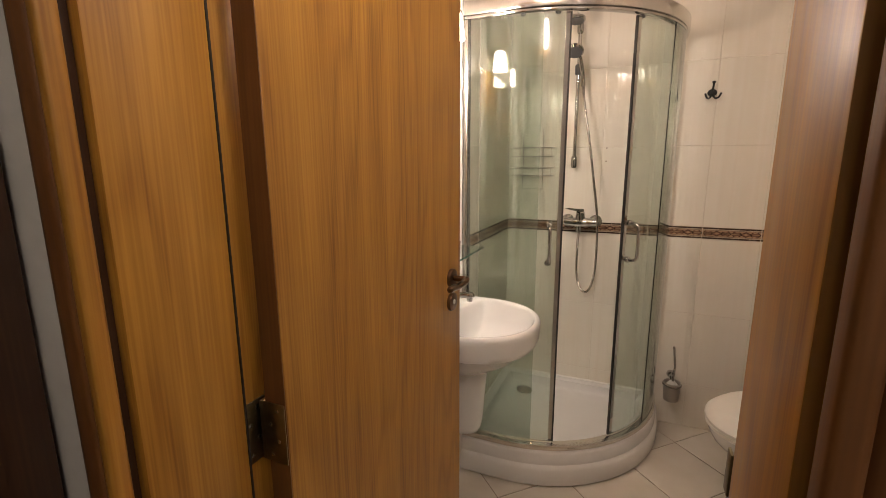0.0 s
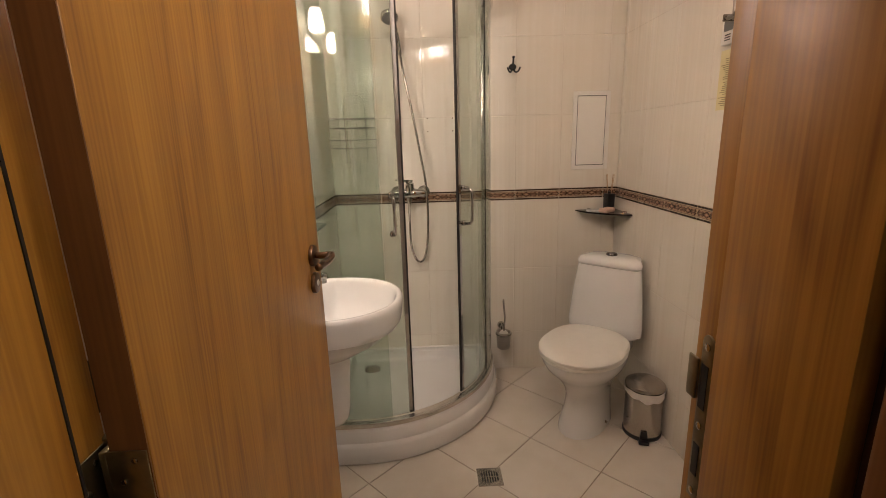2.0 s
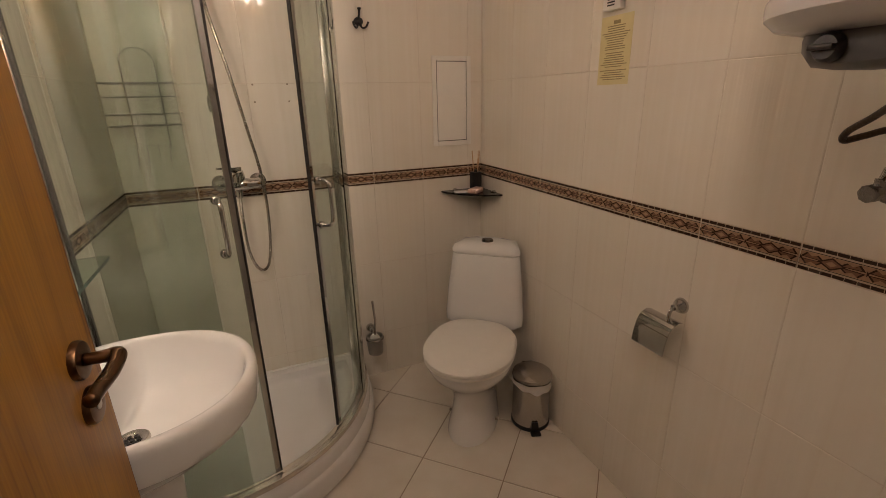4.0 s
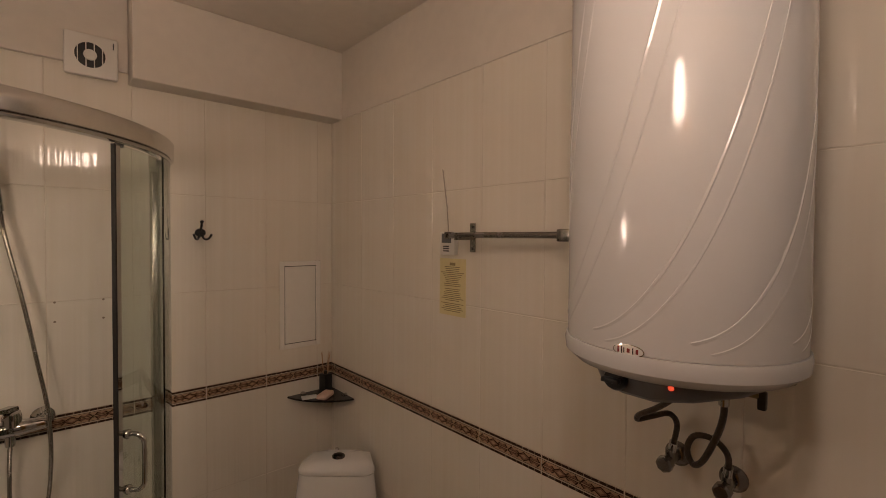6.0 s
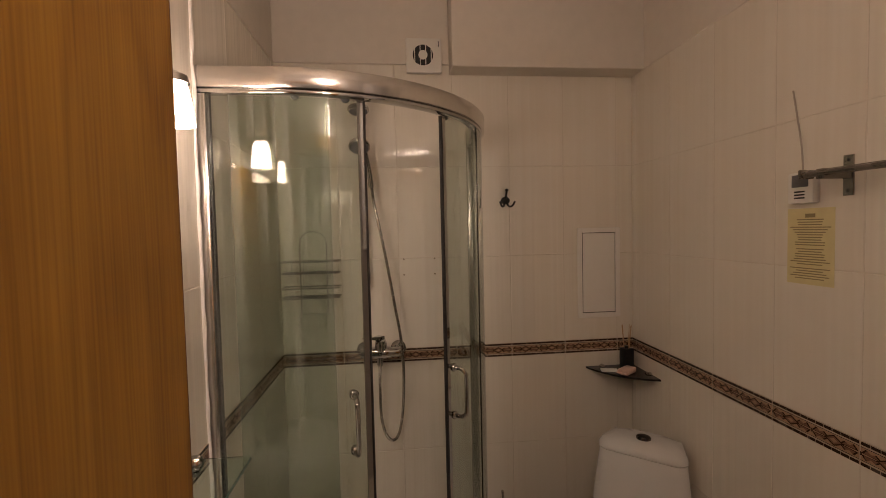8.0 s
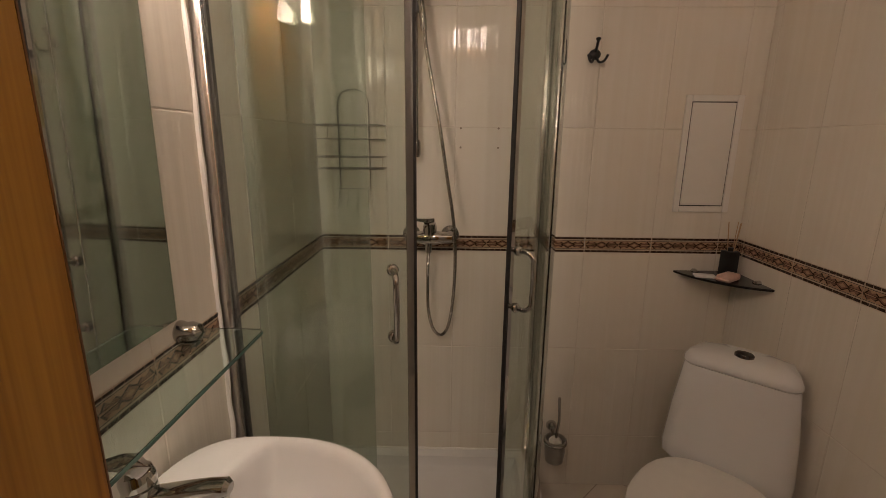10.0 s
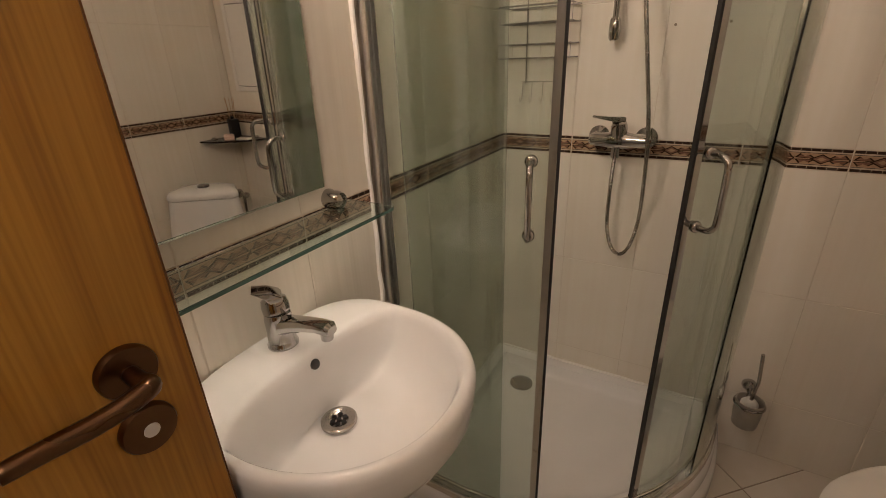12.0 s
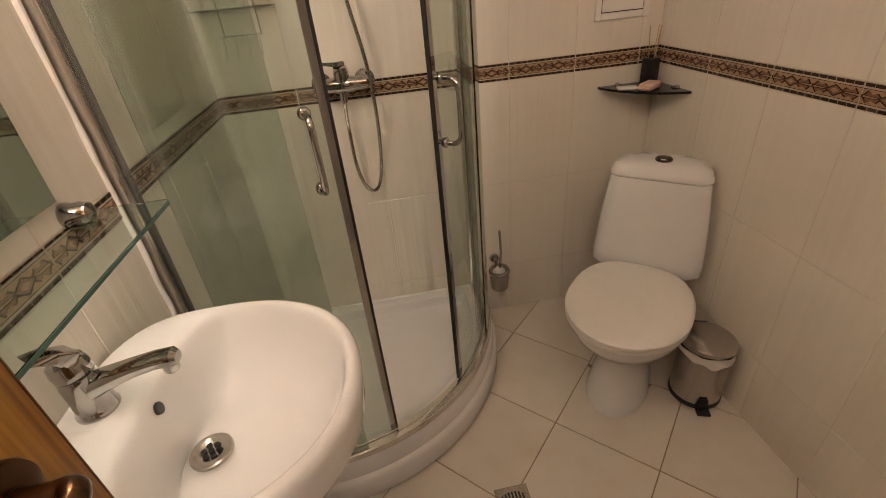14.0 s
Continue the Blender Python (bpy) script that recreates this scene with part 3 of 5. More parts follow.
def door():
    d = thing("door", "open honey oak veneered door with aged bronze lever", "door", DOOR)
    part("leaf", box(-0.0445, 0, 0.0008, 0.6680, 0.008, 2.03, 0.001, 1), M_OAK, d)
    part("edge_band", box(-0.0445, -0.0004, -0.0012, 0.0006, 0.008, 2.03), M_OAK_EDGE, d, "darker brown edge banding")
    part("edge_band", box(-0.0445, -0.0004, 0.6682, 0.6696, 0.008, 2.03), M_OAK_EDGE, d, "darker brown edge banding")
    for side in (1, -1):
        m = Matrix.Translation((0.0 if side > 0 else -0.0445, 0.611, 0)) @ Matrix.Rotation(radians(90 * side), 4, "Y")
        rose = [(0.0262, 0), (0.0262, 0.005), (0.0245, 0.0085), (0.020, 0.0095), (0.010, 0.0095)]
        lv = part("lever", bmesh.new(), M_BRONZE, d, "aged bronze lever handle with worn highlights")
        bm = bmesh.new()
        neck = [Vector((0.009 * side, 0.611, 1.095)), Vector((0.03 * side, 0.611, 1.095)), Vector((0.042 * side, 0.613, 1.0955)), Vector((0.049 * side, 0.606, 1.096)),
                Vector((0.049 * side, 0.582, 1.092)), Vector((0.048 * side, 0.560, 1.091)), Vector((0.047 * side, 0.535, 1.092)), Vector((0.047 * side, 0.507, 1.093))]
        pts = smooth_path(neck, 6)
        n = len(pts)
        rad = [0.0080 + 0.0014 * math.sin(i / n * 3.1) for i in range(n)]
        tube(pts, 0.009, 14, bm, rad)
        off = Vector((-0.0445, 0, 0)) if side < 0 else Vector((0, 0, 0))
        bmesh.ops.translate(bm, vec=off, verts=bm.verts)
        bm.to_mesh(lv.data)
        bm.free()
        for p in lv.data.polygons:
            p.use_smooth = True
        part("rose", moved(lathe(rose, 36), Matrix.Translation((0, 0, 1.095)) @ m), M_BRONZE, lv)
        esc = part("escutcheon", moved(lathe(rose, 36), Matrix.Translation((0, 0, 1.027)) @ m), M_BRONZE, d, "round bronze privacy lock rose")
        part("indicator", moved(lathe([(0.0075, 0.0097), (0.0072, 0.0108), (0.002, 0.0112)], 20), Matrix.Translation((0, 0, 1.027)) @ m), M_WHITE, esc, "white lock indicator disc")
    part("latch_plate", box(-0.028, -0.010, 0.6697, 0.6708, 0.98, 1.14, 0.0004), M_BRONZE, d)
    return d


hinge(door_frame())
door()


def hall():
    # wall end and dark wardrobe beside the doorway
    w = thing("wardrobe", "dark brown wooden wardrobe standing in the hallway", "wardrobe", pose(-0.272, -0.33, 0))
    part("side_panel", box(0.262, 0.28, -0.30, 0.135, 0.0, 2.2, 0.003), M_DARKWOOD, w)
    part("body", box(-0.3, 0.26, -0.28, 0.135, 0.06, 2.2, 0.003), M_DARKWOOD, w)
    part("plinth", box(-0.28, 0.25, -0.26, 0.13, 0.0, 0.058), M_DARKWOOD, w)
    c = thing("ceiling_lamp", "round frosted glass hallway ceiling lamp, lit", "lamp", pose(1.10, -1.0, HC))
    part("base", moved(lathe([(0.10, -0.02), (0.11, 0)], 32), Matrix.Identity(4)), M_CHROME, c)
    d = thing("door_wall_lamp", "wall lamp with lit opal glass shade above the door", "wall lamp", pose(0.645, 0.0, 2.21))
    part("backplate", moved(lathe([(0.05, 0.0145), (0.05, 0.022), (0.03, 0.03)], 28), Matrix.Rotation(radians(-90), 4, "X")), M_CHROME, d)
    part("arm", tube(smooth_path([(0, 0.025, 0), (0, 0.06, 0.050), (0, 0.09, 0.085), (0, 0.10, 0.072)], 6), 0.007, 10), M_CHROME, d)
    part("shade", moved(lathe([(0.03, 0.07), (0.045, 0.062), (0.052, 0.04), (0.056, -0.03), (0.055, -0.075), (0.045, -0.092), (0.01, -0.095)], 32), pose(0, 0.10, 0)), M_DOORSHADE, d, "glowing opal glass globe shade")
    part("shade", lathe([(0.02, -0.10), (0.07, -0.09), (0.11, -0.062), (0.125, -0.03), (0.105, -0.021)], 32), M_HALLSHADE, c, "glowing frosted glass shade")


hall()
structure("trim_doorway", box(XS + 0.001, 0.1035, 0.047, 0.095, 0, 2.06, 0.002), M_HALLWALL, "narrow grey plaster return behind the door frame", "trim")
tagged(part("label_sticker", box(0.1037, 0.1043, 0.062, 0.080, 1.047, 1.115), M_BLACK, None, "small black printed sticker on the plaster return"), "", "sticker")


# ---- shower ----
CX, CY, RG = 0.19, 1.928, 0.63


def run(r, a0=None, a1=None, s0=None, s1=None, n=28):
    """Points along the cabin's curve at radius r: a straight from the sink wall, the bend, a straight to the shower wall.
    a0, a1: degrees along the bend; None starts or ends at the walls (s0: x on the first straight)."""
    pts = []
    if a0 is None:
        pts.append((s0 if s0 is not None else 0.0, CY - r))
        a0 = 0
    end = a1 is None
    a1 = 90 if end else a1
    k = max(3, int(n * (a1 - a0) / 90))
    for i in range(k + 1):
        a = radians(a0 + (a1 - a0) * i / k)
        pts.append((CX + r * math.sin(a), CY - r * math.cos(a)))
    if end:
        pts.append((CX + r, s1 if s1 is not None else YB))
    return pts


def ribbon(r0, r1, z0, z1, bevel=0.0, **kw):
    """A curved bar between two radii and two heights."""
    outline = run(r1, **kw) + run(r0, **kw)[::-1]
    return prism(outline, z0, z1, bevel)


def ring_outline(r, inset, z):
    pts = run(r, s0=inset, s1=YB - inset)
    return [(x, y, z) for x, y in pts] + [(inset, YB - inset, z)]


def shower():
    t = thing("shower_tray", "white acrylic quarter-round shower tray on the floor", "shower tray")
    rings = [ring_outline(0.655, 0.001, 0.0005), ring_outline(0.656, 0.001, 0.006), ring_outline(0.668, 0.001, 0.007), ring_outline(0.671, 0.001, 0.013), ring_outline(0.670, 0.001, 0.080), ring_outline(0.664, 0.001, 0.092),
             ring_outline(0.656, 0.001, 0.100), ring_outline(0.655, 0.001, 0.150), ring_outline(0.648, 0.001, 0.161), ring_outline(0.640, 0.002, 0.165),
             ring_outline(0.590, 0.035, 0.165), ring_outline(0.578, 0.045, 0.160), ring_outline(0.565, 0.055, 0.130), ring_outline(0.545, 0.07, 0.118), ring_outline(0.51, 0.088, 0.115)]
    part("basin", loft(rings), M_ACRYL, t)
    d = part("drain", moved(lathe([(0.045, 0), (0.045, 0.003), (0.040, 0.006), (0.02, 0.008), (0.004, 0.008)], 28), Matrix.Translation((0.160, 1.90, 0.1155))), M_CHROME, t, "round chrome drain cover")

    bead = smooth_path([(0.004, 1.31 + 0.052 * i, 0.1665 + 0.0008 * math.sin(i * 1.7)) for i in range(15)], 2)
    part("sealant", tube(bead, 0.0055, 8), M_SILICONE, t, "uneven white sealant bead")
    bead = smooth_path([(0.02 + 0.05 * i, YB - 0.004, 0.1665 + 0.0008 * math.sin(i * 2.1)) for i in range(17)], 2)
    part("sealant", tube(bead, 0.0055, 8), M_SILICONE, t, "uneven white sealant bead")

    e = thing("shower_enclosure", "curved glass shower cabin with chrome frame, doors slid open", "shower cabin")
    part("bottom_rail", ribbon(RG - 0.022, RG + 0.020, 0.166, 0.190, 0.003), M_ALU, e)
    part("top_rail", ribbon(RG - 0.024, RG + 0.024, 1.964, 2.016, 0.003), M_ALU, e, "polished aluminium top rail")
    part("top_lip", ribbon(RG - 0.016, RG + 0.016, 1.952, 1.963, 0.002), M_CHROME, e)
    part("wall_post", box(0.002, 0.030, CY - RG - 0.018, CY - RG + 0.018, 0.191, 1.951, 0.003), M_ALU, e)
    part("wall_post", box(CX + RG - 0.018, CX + RG + 0.018, YB - 0.030, YB - 0.002, 0.191, 1.951, 0.003), M_ALU, e)
    part("seal", box(0.031, 0.036, CY - RG - 0.006, CY - RG + 0.006, 0.191, 1.951), M_SEAL, e, "dark rubber seal")
    part("seal", box(CX + RG + 0.004, CX + RG + 0.010, YB - 0.037, YB - 0.031, 0.191, 1.951), M_SEAL, e, "dark rubber seal")
    ro, ri = RG + 0.010, RG - 0.012
    for nm, kw, r, lab in (("fixed_pane", dict(s0=0.028, a1=12.0), ro, "fixed greenish clear glass pane"), ("fixed_pane", dict(a0=66.0, s1=YB - 0.028), ro, "fixed greenish clear glass pane")):
        part(nm, ribbon(r - 0.0025, r + 0.0025, 0.186, 1.957, **kw), M_GLASS, e, lab).visible_shadow = False
    for kw, edge, h in ((dict(s0=0.075, a1=20.6), 20.9, 16.2), (dict(a0=46.2, a1=84.0), 45.9, 49.2)):
        dr = part("sliding_door", ribbon(ri - 0.0025, ri + 0.0025, 0.196, 1.950, **kw), M_GLASS, e, "curved sliding glass door, slid open")
        dr.visible_shadow = False
        w = 0.55
        part("edge_seal", ribbon(ri - 0.005, ri + 0.005, 0.196, 1.950, a0=edge - w / 2, a1=edge + w / 2), M_SEAL, dr, "dark rubber edge seal")
        s = -1 if edge < 30 else 1
        part("edge_profile", ribbon(ri - 0.0042, ri + 0.0042, 0.196, 1.950, a0=min(edge + s * 0.35, edge + s * 1.7), a1=max(edge + s * 0.35, edge + s * 1.7)), M_CHROME, dr, "chrome edge profile")
        a = radians(h)
        dx, dy = math.sin(a), -math.cos(a)
        o = Vector((CX, CY, 0))
        rad = Vector((dx, dy, 0))
        z0, z1 = 1.003, 1.158
        pts = [o + rad * ri + Vector((0, 0, z1)), o + rad * (ri + 0.03) + Vector((0, 0, z1)), o + rad * (ri + 0.046) + Vector((0, 0, z1 - 0.010)), o + rad * (ri + 0.051) + Vector((0, 0, z1 - 0.030)),
               o + rad * (ri + 0.051) + Vector((0, 0, z0 + 0.030)), o + rad * (ri + 0.046) + Vector((0, 0, z0 + 0.010)), o + rad * (ri + 0.03) + Vector((0, 0, z0)), o + rad * ri + Vector((0, 0, z0))]
        hd = part("handle", tube(smooth_path(pts, 6), 0.0065, 12), M_CHROME, dr, "chrome bow handle")
        for z in (z0, z1):
            m = Matrix.Translation(o + rad * (ri + 0.003) + Vector((0, 0, z))) @ rad.to_track_quat("Z", "Y").to_matrix().to_4x4()
            part("rosette", moved(lathe([(0.013, 0), (0.013, 0.005), (0.010, 0.009), (0.007, 0.010)], 20), m), M_CHROME, hd)
            m2 = Matrix.Translation(o + rad * (ri - 0.003) + Vector((0, 0, z))) @ (-rad).to_track_quat("Z", "Y").to_matrix().to_4x4()
            part("rosette", moved(lathe([(0.011, 0), (0.011, 0.006), (0.006, 0.012)], 20), m2), M_CHROME, hd)
        for z in (1.957,):
            for ang in ((kw.get("a0") or 1.5) + 3, kw["a1"] - 4):
                b = radians(ang)
                c = Vector((CX + (ri - 0.006) * math.sin(b), CY - (ri - 0.006) * math.cos(b), z))
                m = Matrix.Translation(c) @ Vector((math.sin(b), -math.cos(b), 0)).to_track_quat("Z", "Y").to_matrix().to_4x4()
                part("roller", moved(lathe([(0.010, -0.012), (0.012, -0.008), (0.012, 0.0), (0.008, 0.004)], 16), m), M_GREY, dr, "grey plastic roller")


def shower_fittings():
    # wall mixer
    x, z, y = 0.412, 1.092, YB
    mx = thing("shower_mixer", "chrome single lever shower mixer on the tiled wall", "mixer tap")
    for dx in (-0.072, 0.072):
        part("rosette", moved(lathe([(0.033, 0), (0.033, 0.006), (0.024, 0.016), (0.014, 0.022), (0.014, 0.05)], 28), Matrix.Translation((x + dx, y - 0.0005, z)) @ Matrix.Rotation(radians(90), 4, "X")), M_CHROME, mx)
        part("union_nut", moved(lathe([(0.019, 0), (0.021, 0.003), (0.021, 0.018), (0.019, 0.021)], 8), Matrix.Translation((x + dx, y - 0.038, z)) @ Matrix.Rotation(radians(90), 4, "X")), M_CHROME, mx)
    prof = [(0.013, -0.088), (0.019, -0.082), (0.022, -0.04), (0.026, -0.02), (0.026, 0.02), (0.022, 0.04), (0.019, 0.082), (0.013, 0.088)]
    part("body", moved(lathe(prof, 28), Matrix.Translation((x, y - 0.072, z)) @ Matrix.Rotation(radians(90), 4, "Y")), M_CHROME, mx)
    part("cartridge", moved(lathe([(0.024, 0), (0.024, 0.03), (0.021, 0.042), (0.012, 0.046)], 28), Matrix.Translation((x, y - 0.074, z + 0.014)) @ pose(0, 0, 0, 12, 0, 0)), M_CHROME, mx)
    bm = loft([[(x - 0.016, y - 0.062, z + 0.056), (x + 0.016, y - 0.062, z + 0.056), (x + 0.016, y - 0.062, z + 0.070), (x - 0.016, y - 0.062, z + 0.070)],
               [(x - 0.018, y - 0.10, z + 0.058), (x + 0.014, y - 0.10, z + 0.058), (x + 0.012, y - 0.10, z + 0.072), (x - 0.017, y - 0.10, z + 0.072)],
               [(x - 0.030, y - 0.155, z + 0.072), (x - 0.008, y - 0.155, z + 0.072), (x - 0.010, y - 0.155, z + 0.079), (x - 0.028, y - 0.155, z + 0.079)]])
    bmesh.ops.bevel(bm, geom=bm.edges[:], offset=0.002, segments=2, affect="EDGES")
    part("lever", moved(bm, Matrix.Translation((x, y - 0.07, 0)) @ Matrix.Rotation(radians(-38), 4, "Z") @ Matrix.Translation((-x, -y + 0.07, 0))), M_CHROME, mx)
    part("outlet", moved(lathe([(0.011, -0.055), (0.013, -0.05), (0.013, -0.02), (0.015, -0.01)], 16), Matrix.Translation((x - 0.005, y - 0.074, z))), M_CHROME, mx)
    # riser bar with holder
    rb = thing("riser_bar", "chrome shower riser bar fixed to the tiles", "shower bar")
    bx, by = 0.362, YB - 0.048
    part("bar", tube([(bx, by, 1.42), (bx, by, 2.06)], 0.009, 16), M_CHROME, rb)
    for zz in (1.405, 2.065):
        prof = [(0.012, -0.03), (0.0155, -0.022), (0.0165, 0.0), (0.0155, 0.022), (0.012, 0.03)]
        part("end_cap", moved(lathe(prof, 20), Matrix.Translation((bx, by, zz))), M_CHROME, rb)
        part("bracket", tube([(bx, by, zz), (bx, YB - 0.001, zz)], 0.011, 14), M_CHROME, rb)
    part("slider", moved(lathe([(0.014, -0.025), (0.018, -0.018), (0.018, 0.018), (0.014, 0.025)], 18), Matrix.Translation((bx, by, 1.865))), M_GREY, rb)
    # hand shower in the holder
    hs = thing("hand_shower", "chrome hand shower hanging in its holder", "shower head")
    part("handle", tube(smooth_path([(bx + 0.030, by - 0.022, 1.780), (bx + 0.022, by - 0.03, 1.85), (bx + 0.010, by - 0.05, 1.915), (bx, by - 0.075, 1.94)], 6), 0.011, 14), M_CHROME, hs)
    part("head", moved(lathe([(0.010, 0.030), (0.030, 0.016), (0.041, 0.006), (0.042, -0.004), (0.036, -0.010)], 28), Matrix.Translation((bx - 0.008, by - 0.10, 1.935)) @ pose(0, 0, 0, -35, 0, 0)), M_CHROME, hs)
    part("spray_plate", moved(lathe([(0.036, -0.0105), (0.034, -0.013), (0.004, -0.013)], 28), Matrix.Translation((bx - 0.008, by - 0.10, 1.935)) @ pose(0, 0, 0, -35, 0, 0)), M_GREY, hs, "grey spray plate")
    fh = thing("overhead_shower", "round chrome overhead shower on top of the riser bar", "shower")
    part("arm", tube(smooth_path([(bx, by, 2.090), (bx - 0.002, by - 0.03, 2.108), (bx - 0.006, by - 0.07, 2.108), (bx - 0.008, by - 0.095, 2.094)], 6), 0.009, 12), M_CHROME, fh)
    part("head", moved(lathe([(0.010, 0.022), (0.026, 0.014), (0.041, 0.005), (0.042, -0.005), (0.036, -0.010)], 28), Matrix.Translation((bx - 0.008, by - 0.10, 2.078)) @ pose(0, 0, 0, -12, 0, 0)), M_CHROME, fh)
    part("spray_plate", moved(lathe([(0.036, -0.0105), (0.034, -0.013), (0.004, -0.013)], 28), Matrix.Translation((bx - 0.008, by - 0.10, 2.078)) @ pose(0, 0, 0, -12, 0, 0)), M_GREY, fh, "grey spray plate")
    ho = thing("shower_hose", "ribbed chrome shower hose hanging in a loop", "hose")
    pts = [(x - 0.005, y - 0.074, z - 0.05), (x - 0.008, y - 0.072, 0.95), (x - 0.006, y - 0.068, 0.82), (x + 0.012, y - 0.06, 0.735), (x + 0.042, y - 0.05, 0.705), (x + 0.068, y - 0.04, 0.735),
           (x + 0.085, y - 0.03, 0.83), (x + 0.092, y - 0.10, 1.0), (x + 0.085, y - 0.12, 1.15), (x + 0.062, y - 0.115, 1.30), (x + 0.030, y - 0.11, 1.50), (x - 0.008, y - 0.095, 1.70), (bx + 0.031, by - 0.021, 1.778)]
    sp = smooth_path(pts, 40)
    part("hose", tube(sp, 0.0062, 10, None, [0.0066 if i % 2 else 0.0055 for i in range(len(sp))]), M_CHROME_HOSE, ho)
    # wire caddy
    c = thing("shower_caddy", "thin chrome wire caddy with two shelves and hooks", "caddy")
    x0, x1, y0, y1 = 0.022, 0.252, YB - 0.105, YB - 0.012
    arch = [(0.137 - 0.055 * math.cos(a), y1, 1.555 + 0.05 * math.sin(a)) for a in np.linspace(0, math.pi, 14)]
    part("back_loop", tube([(0.082, y1, 1.255)] + arch + [(0.192, y1, 1.255)], 0.0020, 8), M_WIRE, c)
    for zt, zb in ((1.482, 1.435), (1.375, 1.335)):
        bm = bmesh.new()
        for zz, rr in ((zt, 0.0025), (zb, 0.0020)):
            tube([(x0, y0, zz), (x1, y0, zz), (x1, y1, zz), (x0, y1, zz), (x0, y0, zz)], rr, 8, bm)
        part("shelf_frame", bm, M_WIRE, c)
        bm = bmesh.new()
        for i in range(9):
            yy = y0 + (y1 - y0) * i / 8
            tube([(x0, yy, zb), (x1, yy, zb)], 0.0008, 6, bm)
        for xx in np.linspace(x0, x1, 6):
            tube([(xx, y0, zt), (xx, y0, zb)], 0.0008, 6, bm)
        part("shelf_wires", bm, M_WIRE, c)
    bm = bmesh.new()
    tube([(0.075, y1 - 0.03, 1.262), (0.200, y1 - 0.03, 1.262)], 0.0014, 8, bm)
    for xx in (0.085, 0.118, 0.155, 0.19):
        tube(smooth_path([(xx, y1 - 0.002, 1.262), (xx, y1 - 0.035, 1.258), (xx, y1 - 0.04, 1.215), (xx, y1 - 0.055, 1.20), (xx, y1 - 0.066, 1.218)], 4), 0.0011, 6, bm)
    part("soap_hooks", bm, M_WIRE, c)


shower()
shower_fittings()
for x in (0.518, 0.652):
    for z in (1.476, 1.409):
        part("screw_plug", moved(lathe([(0.0038, 0.0002), (0.0034, 0.0010)], 12), Matrix.Translation((x, YB, z)) @ Matrix.Rotation(radians(90), 4, "X")), M_GROUT_DARK, wall_north, "small plugged screw hole")


# ---- sink ----
SY, SZ = 0.918, 0.892


